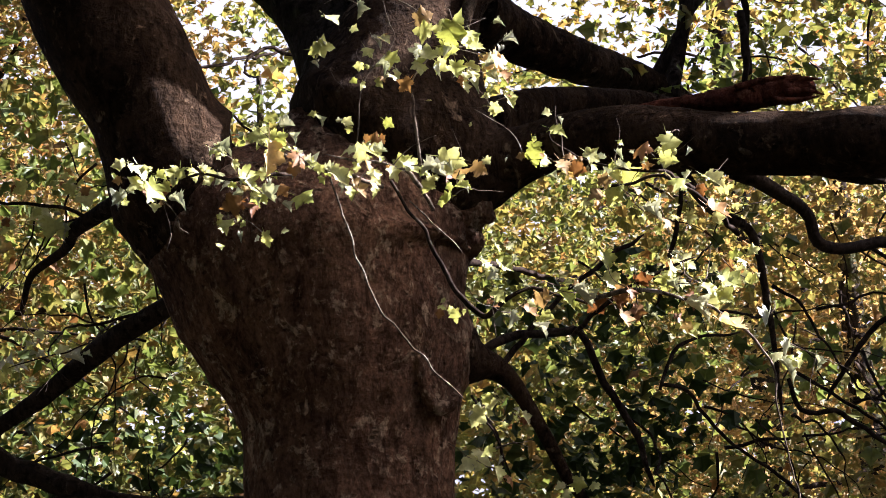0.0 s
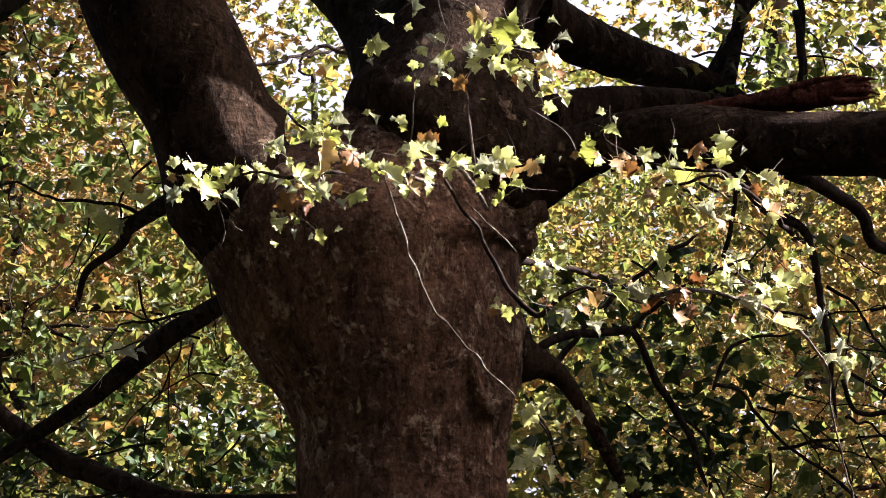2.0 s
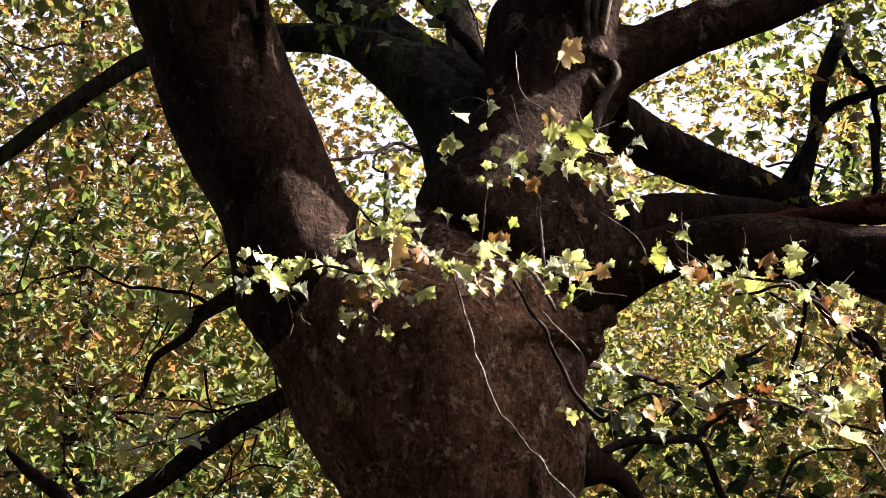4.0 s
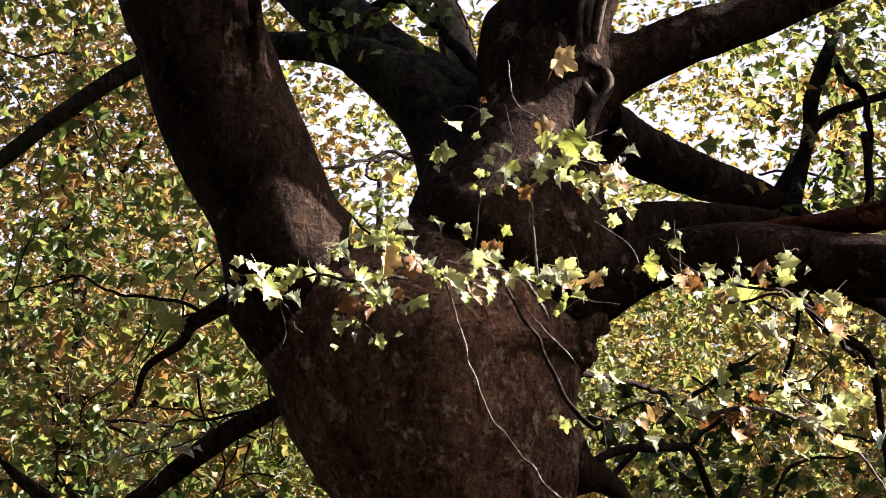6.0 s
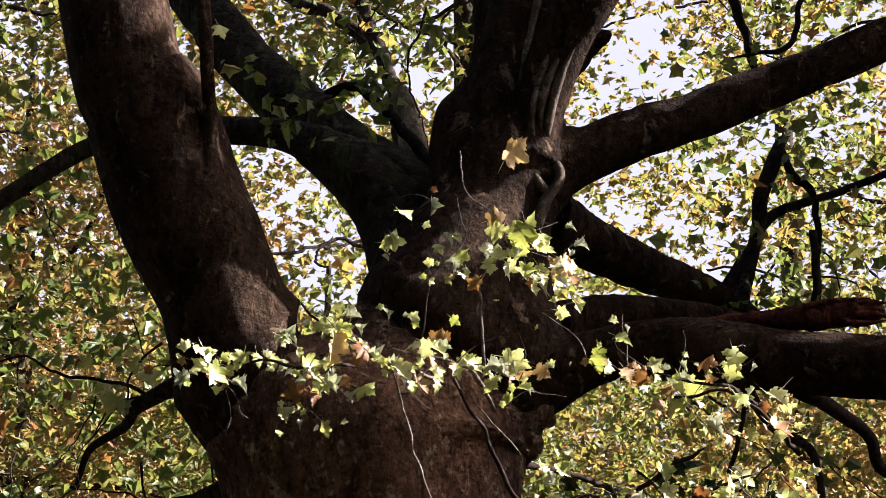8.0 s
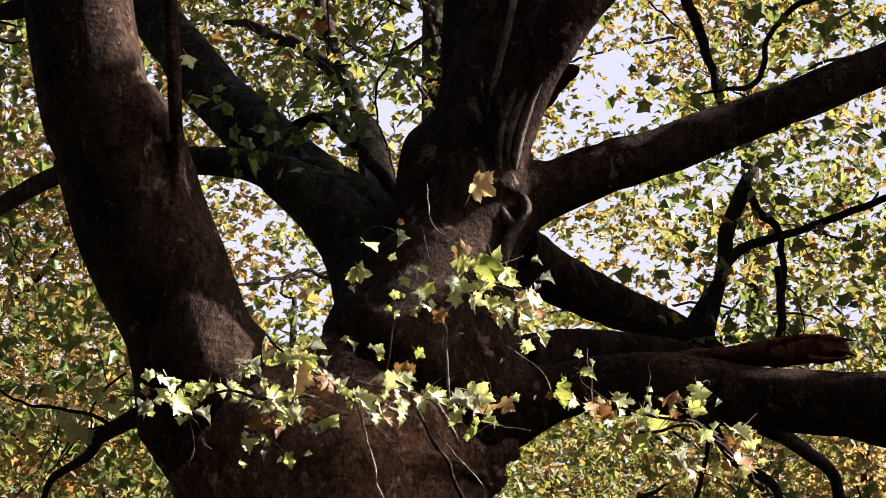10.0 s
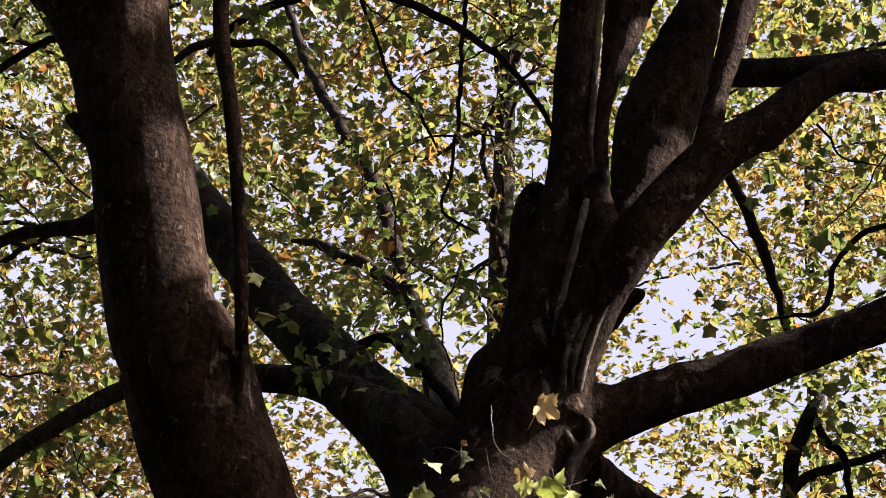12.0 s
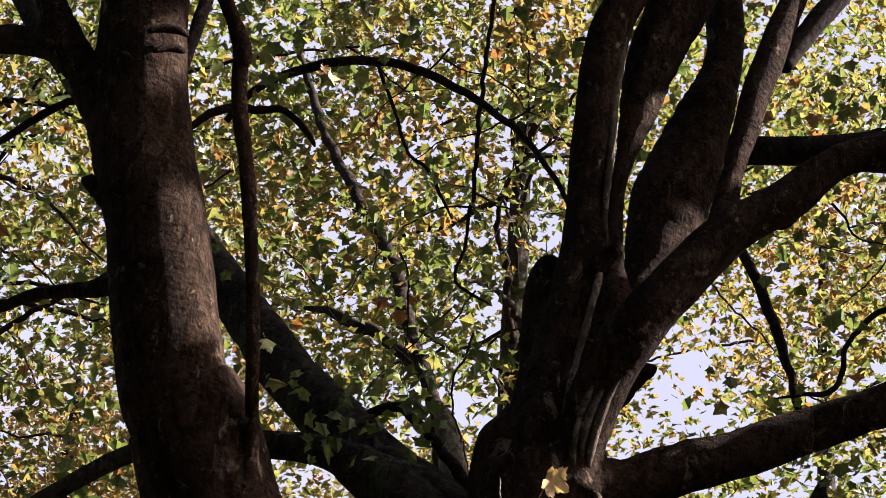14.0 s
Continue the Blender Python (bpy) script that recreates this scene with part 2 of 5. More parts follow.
def leaf_shape(fold, curl, seed):
    """Vertices and triangles of one near leaf with its stalk, stalk end of the blade at the origin, blade along y."""
    rnd = random.Random(seed)
    half = leaf_outline()
    ring = half + [(-x, y) for x, y in reversed(half[:-1])]
    ring = [(x * rnd.uniform(0.9, 1.1), y * rnd.uniform(0.95, 1.05)) for x, y in ring]
    pts = [(0.0, 0.02), (0.0, 0.32), (0.0, 0.66)]
    verts = []
    wave = rnd.uniform(0, 6)
    for x, y in pts + ring:
        verts.append((x, y, fold * abs(x) + curl * (y - 0.4) ** 2 + 0.07 * math.sin(9 * y + 7 * x + wave) * (abs(x) * 2)))
    n0, n = len(pts), len(ring)

    def hub(i):
        y = (ring[i % n][1] + ring[(i + 1) % n][1]) / 2
        return 0 if y < 0.12 else 1 if y < 0.55 else 2

    tris = []
    for i in range(n):
        tris.append((hub(i), n0 + i, n0 + (i + 1) % n))
        if hub(i) != hub(i + 1) and i < n - 1:
            tris.append((hub(i), n0 + i + 1, hub(i + 1)))
    k = len(verts)
    bend = rnd.uniform(-0.15, 0.15)
    verts += [(-0.018, 0.0, 0.0), (0.018, 0.0, 0.0), (bend * 0.5 + 0.014, -0.25, 0.05), (bend * 0.5 - 0.014, -0.25, 0.05), (bend, -0.5, 0.12)]
    tris += [(k, k + 2, k + 1), (k, k + 3, k + 2), (k + 3, k + 4, k + 2)]
    return np.array(verts), np.array(tris)


def leaf_mass(name, places, sizes, seed, droop=0.5, simple=False, fine=False):
    """One mesh of many leaves: hanging, turned at random, a few shapes."""
    rng = np.random.default_rng(seed)
    shapes = [plain_leaf(f, c, k, simple, fine) for k, (f, c) in enumerate([(0.25, -0.3), (-0.2, -0.5), (0.5, 0.1), (0.05, -0.7)])]
    n = len(places)
    yaw = rng.uniform(0, 2 * np.pi, n)
    pitch = -droop + rng.normal(0, 0.55, n)
    roll = rng.normal(0, 0.6, n)
    cy, sy, cp, sp, cr, sr = np.cos(yaw), np.sin(yaw), np.cos(pitch), np.sin(pitch), np.cos(roll), np.sin(roll)
    ay = np.stack([cy * cp, sy * cp, sp], 1)
    side = np.stack([-sy, cy, 0 * cy], 1)
    up = np.cross(side, ay) * -1
    ax = side * cr[:, None] + up * sr[:, None]
    az = np.cross(ax, ay)
    kind = rng.integers(0, len(shapes), n)
    V, F, base = [], [], 0
    for k, (sv, st) in enumerate(shapes):
        m = np.where(kind == k)[0]
        if not len(m):
            continue
        s = sizes[m][:, None, None]
        P = places[m][:, None, :] + s * (sv[None, :, 0:1] * ax[m][:, None] + sv[None, :, 1:2] * ay[m][:, None] + sv[None, :, 2:3] * az[m][:, None])
        V.append(P.reshape(-1, 3))
        F.append((st[None] + (base + np.arange(len(m)) * len(sv))[:, None, None]).reshape(-1, 3))
        base += len(m) * len(sv)
    V, F = np.vstack(V), np.vstack(F)
    me = bpy.data.meshes.new(name)
    me.vertices.add(len(V))
    me.vertices.foreach_set("co", V.ravel())
    me.loops.add(F.size)
    me.loops.foreach_set("vertex_index", F.ravel())
    me.polygons.add(len(F))
    me.polygons.foreach_set("loop_start", np.arange(len(F)) * 3)
    me.update(calc_edges=True)
    return me


def clumps(rng, centre, half, count, per, spread, keep=None, sprays=1):
    """Leaf places in clumps inside an ellipsoid shell, several clumps to a spray; keep(points) picks those that stay."""
    many = count // sprays
    d = rng.normal(size=(many, 3))
    d /= np.linalg.norm(d, axis=1)[:, None]
    c = np.array(centre) + d * (rng.uniform(0.25, 1, many) ** 0.45)[:, None] * np.array(half)
    if sprays > 1:
        count = many * sprays
        c = np.repeat(c, sprays, 0) + rng.normal(size=(count, 3)) * np.array([0.75, 0.75, 0.3])
    p = np.repeat(c, per, 0) + rng.normal(size=(count * per, 3)) * np.array(spread)
    return p if keep is None else p[keep(p)]


def bough(rng, start, heading, length, r, droop, wob=0.35, n=9):
    """Rows of a wandering branch that thins out and hangs."""
    p, h = np.array(start, float), np.array(heading, float)
    h /= np.linalg.norm(h)
    rows = []
    for i in range(n):
        rows.append((*p, r * (1 - 0.85 * i / (n - 1))))
        h = h + rng.normal(0, wob, 3) * 0.5 + np.array([0, 0, -droop])
        h /= np.linalg.norm(h)
        p = p + h * length / (n - 1)
    return rows


# ---- ground ----
bm = bmesh.new()
bmesh.ops.create_circle(bm, cap_ends=True, segments=64, radius=1500)
me = bpy.data.meshes.new("ground")
bm.to_mesh(me)
bm.free()
gm, nt, bsdf = material("leaf_litter_grass")
pos = nt.nodes.new("ShaderNodeNewGeometry").outputs["Position"]
c = ramp(nt, tex_noise(nt, pos, 0.6, 6), [(0.4, (0.022, 0.03, 0.011)), (0.6, (0.055, 0.035, 0.018))])
c = mix_rgb(nt, 0.5, c, ramp(nt, tex_noise(nt, pos, 14, 4), [(0.3, (0.3, 0.3, 0.3)), (0.7, (1, 1, 1))]), "MULTIPLY")
nt.links.new(c, bsdf.inputs["Base Color"])
bsdf.inputs["Roughness"].default_value = 0.9
me.materials.append(gm)
tagged(new("ground", me), "short grass strewn with fallen brown leaves", "ground", kind="structure")

# hazy bright sky far behind the grove
m, nt, bsdf = material("hazy_sky")
nt.nodes.remove(bsdf)
glow = nt.nodes.new("ShaderNodeEmission")
pos = nt.nodes.new("ShaderNodeNewGeometry").outputs["Position"]
nt.links.new(ramp(nt, tex_noise(nt, pos, 0.012, 3), [(0.3, (0.83, 0.81, 1.0)), (0.7, (0.96, 0.94, 1.0))]), glow.inputs[0])
glow.inputs[1].default_value = 0.195
nt.links.new(glow.outputs[0], nt.nodes["Material Output"].inputs[0])
bm = bmesh.new()
ring = [(math.sin(radians(a)) * 300, math.cos(radians(a)) * 300) for a in range(-48, 49, 6)]
low = [bm.verts.new((x, y, -2)) for x, y in ring]
high = [bm.verts.new((x, y, 290)) for x, y in ring]
for i in range(len(ring) - 1):
    bm.faces.new((low[i], low[i + 1], high[i + 1], high[i]))
me = bpy.data.meshes.new("backdrop")
bm.to_mesh(me)
bm.free()
me.materials.append(m)
tagged(new("backdrop", me), "bright hazy white sky beyond the trees", "sky", kind="structure")

# ---- the old plane tree ----
tree = empty("plane_tree", (0.1, 15.1, 0), "huge old plane tree with dark flaking bark and heavy spreading limbs", "tree", "plane trees")


def limb(name, rows, mat, sides=24, lump=0.05, step=0.06, seed=0.0, label="", parent=tree, kink=0.0, flat=1.0):
    rows = [tuple(r) for r in rows]
    a, b = Vector(rows[-2][:3]), Vector(rows[-1][:3])
    rows.append((*(b + (b - a) * 0.35), rows[-1][3] * 0.3))
    return part_mesh(name, tube(rows, sides, lump, step, seed, kink, flat), [mat], parent, label)


WOOD = []


def heavy(name, rows, mat, sides=24, lump=0.05, step=0.06, seed=0.0, label="", flat=1.0, collar=0.8, fork=False):
    """A heavy limb, noted first: heavy limbs grow into one another where they meet."""
    rows = [tuple(r) for r in rows]
    a, b = Vector(rows[-2][:3]), Vector(rows[-1][:3])
    rows.append((*(b + (b - a) * 0.35), rows[-1][3] * 0.3))
    WOOD.append((name, rows, mat, sides, lump, step, seed, label, flat, spline(rows, 0.07), collar, fork))


def skin(v, centre, flat):
    """Signed distance of the points v to a limb's skin, and the limb's radius there."""
    best = np.full(len(v), 1e9)
    thick = np.zeros(len(v))
    for i in range(0, len(centre), 24):
        c = centre[i:i + 24]
        o = v[:, None, :] - c[None, :, :3]
        o[:, :, 1] /= flat
        d = np.sqrt((o ** 2).sum(2)) - c[None, :, 3]
        k = d.argmin(1)
        m = d[np.arange(len(v)), k]
        better = m < best
        best = np.where(better, m, best)
        thick = np.where(better, c[k, 3], thick)
    return best, thick


def grow():
    """Builds the heavy limbs, with rounded collars where one leaves another; the pieces of the fork close into one skin."""
    joined, at = [[], []], 0
    for name, rows, mat, sides, lump, step, seed, label, flat, own, collar, fork in WOOD:
        me = tube(rows, sides, lump, step, seed, 0.0, flat)
        n = len(me.vertices)
        v = np.zeros(n * 3)
        nor = np.zeros(n * 3)
        me.vertices.foreach_get("co", v)
        me.vertex_normals.foreach_get("vector", nor)
        v, nor = v.reshape(-1, 3), nor.reshape(-1, 3)
        radius = np.repeat(spline(rows, step)[:, 3], sides)
        push = np.zeros(n)
        lo, hi = v.min(0) - 0.5, v.max(0) + 0.5
        near = []
        for other in WOOD:
            c = other[9]
            if c is own or (fork and other[11]):
                continue
            c = c[((c[:, :3] + c[:, 3:4] > lo) & (c[:, :3] - c[:, 3:4] < hi)).all(1)]
            if len(c):
                near.append((c, other[8], collar * other[10] / 0.8))
        for turn in range(3):
            p = v + nor * push[:, None]
            for c, f, g in near:
                d, thick = skin(p, c, f)
                k = np.clip(g * np.minimum(thick, radius), 0.02, 0.26)
                h = np.maximum(k - np.abs(d), 0) / k
                want = h * h * k / 4 + np.where(d > 0, h * h * k * 0.1, 0)
                push = np.maximum(push, np.where(d > -k, want, 0))
        v = v + nor * push[:, None]
        me.vertices.foreach_set("co", v.ravel())
        me.update()
        if not fork:
            part_mesh(name, me, [mat], tree, label)
            continue
        joined[0] += [tuple(q) for q in v]
        joined[1] += [tuple(k + at for k in poly.vertices) for poly in me.polygons]
        at += n
    me = bpy.data.meshes.new("fork")
    me.from_pydata(joined[0], [], joined[1])
    ob = part_mesh("limb", me, [BARK_LIMB_SHADED], tree, "lumpy central limb dividing into upright stems")
    m = ob.modifiers.new("skin", "REMESH")
    m.mode, m.voxel_size, m.use_smooth_shade = "VOXEL", 0.026, True
    m = ob.modifiers.new("round", "SMOOTH")
    m.factor, m.iterations = 0.5, 20


heavy("trunk", [(-0.6, 15.1, -0.3, 1.1), (-0.62, 15.1, 0.4, 0.95), (-0.65, 15.05, 1.2, 0.82), (-0.68, 15.03, 2.1, 0.75), (-0.7, 15, 3, 0.71), (-0.71, 15, 3.7, 0.695), (-0.712, 15, 4.2, 0.695), (-0.704, 15, 4.55, 0.709), (-0.692, 15, 4.74, 0.744), (-0.697, 15, 4.932, 0.799), (-0.715, 15, 5.126, 0.854), (-0.751, 15, 5.322, 0.902), (-0.804, 15, 5.561, 0.97), (-0.843, 15, 5.721, 1.023), (-0.848, 15, 5.956, 1.073), (-0.809, 15, 6.137, 0.976), (-0.777, 15, 6.336, 0.802), (-0.745, 15, 6.537, 0.589), (-0.711, 15, 6.76, 0.327), (-0.687, 15, 6.943, 0.156)], BARK, 72, 0.025, 0.06, 0, label="broad leaning trunk with rough dark bark", flat=0.75)
heavy("limb", [(-1.845, 15, 6.244, 0.31), (-1.537, 15, 6.224, 0.332), (-1.266, 15, 6.275, 0.293), (-1.031, 15, 6.353, 0.286), (-0.759, 15, 6.396, 0.324), (-0.373, 15, 6.391, 0.386)], BARK, 32, 0.04, 0.05, 3.7, label="thick crotch between the limbs")
heavy("limb", [(-1.076, 15, 5.716, 0.401), (-1.442, 14.95, 6.015, 0.414), (-1.684, 14.9, 6.323, 0.435), (-1.798, 14.85, 6.536, 0.432), (-1.916, 14.8, 6.932, 0.427), (-2.104, 14.75, 7.336, 0.458), (-2.282, 14.7, 7.743, 0.461), (-2.462, 14.55, 8.242, 0.448), (-2.573, 14.5, 8.371, 0.389), (-2.671, 14.46, 8.787, 0.377), (-2.754, 14.42, 9.214, 0.373), (-2.844, 14.38, 9.649, 0.369), (-2.957, 14.34, 10.094, 0.344), (-3.039, 14.3, 10.552, 0.336), (-3.11, 14.26, 11.021, 0.336), (-3.141, 14.22, 11.503, 0.332), (-3.196, 14.18, 12.319, 0.319), (-3.27, 14.14, 13.747, 0.278), (-3.502, 14.1, 16.055, 0.201)], BARK_LIMB_SHADED, 40, 0.03, 0.05, 7.4, label="thick limb with sunlit patches on flaking bark")
heavy("limb", [(-0.473, 15.1, 6.386, 0.543), (-0.315, 15.14, 6.724, 0.697), (-0.232, 15.18, 7.217, 0.595), (-0.106, 15.22, 7.699, 0.45), (-0.02, 15.28, 8.1, 0.44), (0.03, 15.28, 8.35, 0.38), (0.06, 15.28, 8.5, 0.26)], BARK_LIMB_SHADED, 40, 0.04, 0.05, 11.1, collar=1.0, fork=True)
heavy("limb", [(0.224, 15.12, 8.155, 0.216), (0.268, 15.15, 8.479, 0.172), (0.322, 15.2, 8.774, 0.164), (0.396, 15.25, 9.122, 0.186), (0.49, 15.3, 9.48, 0.199), (0.483, 15.33, 9.781, 0.138), (0.473, 15.36, 10.039, 0.079), (0.47, 15.38, 10.247, 0.047)], BARK_LIMB_SHADED, 32, 0.06, 0.05, 13.1, collar=1.0, fork=True)
heavy("burl", [(-0.249, 15.25, 7.708, 0.257), (-0.264, 15.25, 8.009, 0.26), (-0.267, 15.25, 8.272, 0.264), (-0.243, 15.25, 8.442, 0.249), (-0.168, 15.25, 8.572, 0.209), (-0.104, 15.25, 8.697, 0.172), (-0.073, 15.25, 8.867, 0.155)], BARK_LIMB_SHADED, 32, 0.06, 0.05, 13.7, collar=1.0, fork=True)
heavy("limb", [(0.012, 14.98, 7.741, 0.206), (-0.004, 15, 8.047, 0.212), (-0.02, 15.04, 8.325, 0.21), (-0.027, 15.1, 8.618, 0.197), (0.006, 15.17, 8.878, 0.184), (0.048, 15.23, 9.139, 0.176), (0.103, 15.28, 9.402, 0.171), (0.153, 15.3, 9.651, 0.173), (0.198, 15.3, 9.894, 0.184), (0.25, 15.28, 10.13, 0.196), (0.248, 15.25, 10.559, 0.16), (0.267, 15.2, 11.038, 0.168), (0.302, 15.16, 11.535, 0.165), (0.369, 15.12, 11.991, 0.169), (0.489, 15.08, 12.296, 0.157), (0.737, 15.04, 12.778, 0.158), (1.168, 15, 13.743, 0.15)], BARK_LIMB_SHADED, 36, 0.07, 0.045, 12.3, collar=0.3, fork=True)
heavy("limb", [(-0.055, 15.45, 8.779, 0.208), (-0.038, 15.487, 9.262, 0.173), (-0.048, 15.525, 9.662, 0.169), (-0.043, 15.562, 9.925, 0.155), (-0.009, 15.6, 10.155, 0.113)], BARK_LIMB_SHADED, 32, 0.06, 0.05, 14.8, collar=0.3, fork=True)
heavy("limb", [(0.391, 15.35, 9.358, 0.073), (0.45, 15.359, 9.843, 0.085), (0.46, 15.368, 10.289, 0.077), (0.463, 15.377, 10.479, 0.065), (0.494, 15.386, 10.805, 0.061), (0.545, 15.395, 11.07, 0.084), (0.625, 15.405, 11.446, 0.147), (0.714, 15.414, 11.883, 0.202), (0.824, 15.423, 12.222, 0.233), (0.953, 15.432, 12.568, 0.265), (1.15, 15.441, 13.153, 0.278), (1.452, 15.45, 14.119, 0.26)], BARK_LIMB_SHADED, 28, 0.06, 0.05, 18.5, collar=0.3)
heavy("limb", [(0.518, 15.6, 9.348, 0.127), (0.628, 15.664, 9.771, 0.14), (0.699, 15.727, 10.103, 0.152), (0.794, 15.791, 10.444, 0.231), (0.908, 15.855, 10.897, 0.321), (1.057, 15.918, 11.364, 0.283), (1.205, 15.982, 11.844, 0.23), (1.312, 16.045, 12.222, 0.174), (1.368, 16.109, 12.549, 0.162), (1.364, 16.173, 13.113, 0.158), (1.361, 16.236, 13.755, 0.141), (1.432, 16.3, 14.803, 0.125)], BARK_LIMB_SHADED, 32, 0.06, 0.05, 22.2, collar=0.3)
heavy("limb", [(0.221, 15, 7.974, 0.208), (0.258, 14.97, 8.277, 0.182), (0.322, 14.9, 8.566, 0.193), (0.45, 14.75, 8.89, 0.201), (0.581, 14.66, 9.084, 0.208), (0.744, 14.6, 9.293, 0.193), (0.961, 14.6, 9.568, 0.188), (1.174, 14.6, 9.832, 0.182), (1.396, 14.6, 10.037, 0.167), (1.692, 14.6, 10.228, 0.164), (1.921, 14.6, 10.455, 0.145), (2.141, 14.6, 10.619, 0.126), (2.439, 14.6, 10.681, 0.138), (2.974, 14.6, 10.722, 0.135)], BARK_LIMB_SHADED, 32, 0.05, 0.05, 25.9, collar=0.3, fork=True)
heavy("limb", [(1.244, 14.98, 10.064, 0.145), (1.294, 15.01, 10.474, 0.104), (1.359, 15.04, 10.794, 0.092), (1.456, 15.07, 11.173, 0.114), (1.531, 15.1, 11.507, 0.121), (1.641, 15.13, 11.848, 0.127), (1.727, 15.16, 12.142, 0.122), (1.836, 15.19, 12.441, 0.11), (2.025, 15.22, 12.975, 0.113), (2.31, 15.25, 13.881, 0.104)], BARK_LIMB_SHADED, 28, 0.06, 0.05, 29.6, collar=0.3, fork=True)
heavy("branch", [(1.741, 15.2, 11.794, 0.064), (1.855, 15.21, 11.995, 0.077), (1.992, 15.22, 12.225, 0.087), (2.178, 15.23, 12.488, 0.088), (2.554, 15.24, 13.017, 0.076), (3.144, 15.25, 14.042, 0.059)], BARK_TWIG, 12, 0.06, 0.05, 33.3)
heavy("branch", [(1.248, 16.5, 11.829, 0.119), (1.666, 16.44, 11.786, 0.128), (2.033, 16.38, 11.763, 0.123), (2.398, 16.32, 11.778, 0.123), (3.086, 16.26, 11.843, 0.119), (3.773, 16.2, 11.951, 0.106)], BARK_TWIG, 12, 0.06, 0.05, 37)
heavy("limb", [(0.076, 15.2, 7.998, 0.331), (0.493, 15.188, 8.095, 0.211), (0.93, 15.175, 8.288, 0.191), (1.37, 15.162, 8.422, 0.172), (1.772, 15.15, 8.598, 0.169), (2.136, 15.138, 8.746, 0.157), (2.452, 15.125, 8.874, 0.15), (3.201, 15.112, 9.208, 0.152), (4.454, 15.1, 9.686, 0.13)], BARK_LIMB_SHADED, 28, 0.06, 0.05, 40.7)
heavy("limb", [(-0.104, 15.1, 6.406, 0.466), (0.286, 14.98, 6.427, 0.278), (0.598, 14.86, 6.497, 0.192), (0.864, 14.74, 6.52, 0.194), (1.16, 14.62, 6.485, 0.212), (1.412, 14.5, 6.435, 0.218), (1.951, 14.38, 6.321, 0.202), (2.483, 14.26, 6.246, 0.216), (2.89, 14.14, 6.186, 0.237), (3.693, 14.02, 6.056, 0.216), (5.062, 13.9, 5.821, 0.17)], BARK_LIMB_SHADED, 32, 0.05, 0.05, 44.4, label="heavy level limb with torn bark")
heavy("broken_stub", [(1.249, 14.62, 6.651, 0.027), (1.478, 14.597, 6.688, 0.038), (1.74, 14.573, 6.682, 0.061), (2.003, 14.55, 6.689, 0.084), (2.266, 14.527, 6.703, 0.095), (2.472, 14.503, 6.721, 0.076), (2.518, 14.48, 6.722, 0.046)], SPLIT_WOOD, 24, 0.22, 0.03, 48.1, label="torn red-brown split wood")
heavy("limb", [(-0.597, 17.2, 8.472, 0.135), (-0.685, 17.35, 8.92, 0.115), (-0.731, 17.5, 9.284, 0.119), (-0.81, 17.65, 9.655, 0.1), (-0.87, 17.8, 9.879, 0.067)], SUNLIT_BARK, 20, 0.08, 0.05, 50.3, collar=0.2, label="limb further back, sunlight painted into its pale bark")
heavy("limb", [(0.298, 15.8, 7.932, 0.25), (0.59, 16.2, 7.891, 0.209), (1.024, 16.6, 7.833, 0.178), (1.392, 17, 7.833, 0.156), (1.731, 17.4, 7.84, 0.127), (2.421, 17.8, 7.511, 0.12), (3.378, 18.2, 7.289, 0.104)], BARK_LIMB_SHADED, 28, 0.06, 0.05, 51.8)
heavy("limb", [(0.362, 15.6, 7.001, 0.162), (0.755, 16.05, 7.26, 0.125), (1.247, 16.5, 7.415, 0.107), (1.717, 16.95, 7.517, 0.088), (2.595, 17.4, 7.41, 0.064)], BARK_LIMB_SHADED, 28, 0.06, 0.05, 55.5)
heavy("branch", [(1.893, 17.4, 7.719, 0.064), (1.925, 17.4, 7.885, 0.064), (2.013, 17.4, 8.218, 0.06), (2.084, 17.4, 8.506, 0.06), (2.103, 17.4, 8.72, 0.065), (2.24, 17.4, 9.074, 0.065), (2.284, 17.4, 9.213, 0.042)], BARK_TWIG, 12, 0.06, 0.05, 59.2)
limb("branch", [(1.782, 17.45, 7.864, 0.041), (1.877, 17.425, 8.042, 0.041), (1.995, 17.4, 8.267, 0.037)], BARK_TWIG, 12, 0.06, 0.05, 62.9, kink=0.2)
limb("branch", [(1.784, 17.5, 7.961, 0.041), (1.998, 17.575, 8.3, 0.042), (2.254, 17.65, 8.68, 0.042), (2.725, 17.725, 8.88, 0.033), (3.603, 17.8, 9.255, 0.029)], BARK_TWIG, 12, 0.06, 0.05, 66.6, kink=0.5)
limb("branch", [(2.311, 17.5, 9.181, 0.024), (2.394, 17.525, 8.964, 0.038), (2.527, 17.55, 8.847, 0.033), (2.585, 17.575, 8.632, 0.028), (2.567, 17.6, 8.054, 0.023)], BARK_TWIG, 12, 0.06, 0.05, 70.3, kink=1)
heavy("limb", [(-0.542, 15.5, 7.041, 0.383), (-0.686, 15.592, 7.509, 0.278), (-0.825, 15.683, 7.891, 0.257), (-1.069, 15.775, 8.235, 0.231), (-1.33, 15.867, 8.463, 0.187), (-1.553, 15.958, 8.614, 0.137), (-1.8, 16.05, 8.707, 0.112), (-2.158, 16.142, 8.765, 0.109), (-2.608, 16.233, 8.807, 0.097), (-3.192, 16.325, 8.704, 0.075), (-3.853, 16.417, 8.308, 0.067), (-4.299, 16.508, 8.001, 0.062), (-4.96, 16.6, 7.605, 0.045)], BARK_MOSS, 28, 0.06, 0.06, 74)
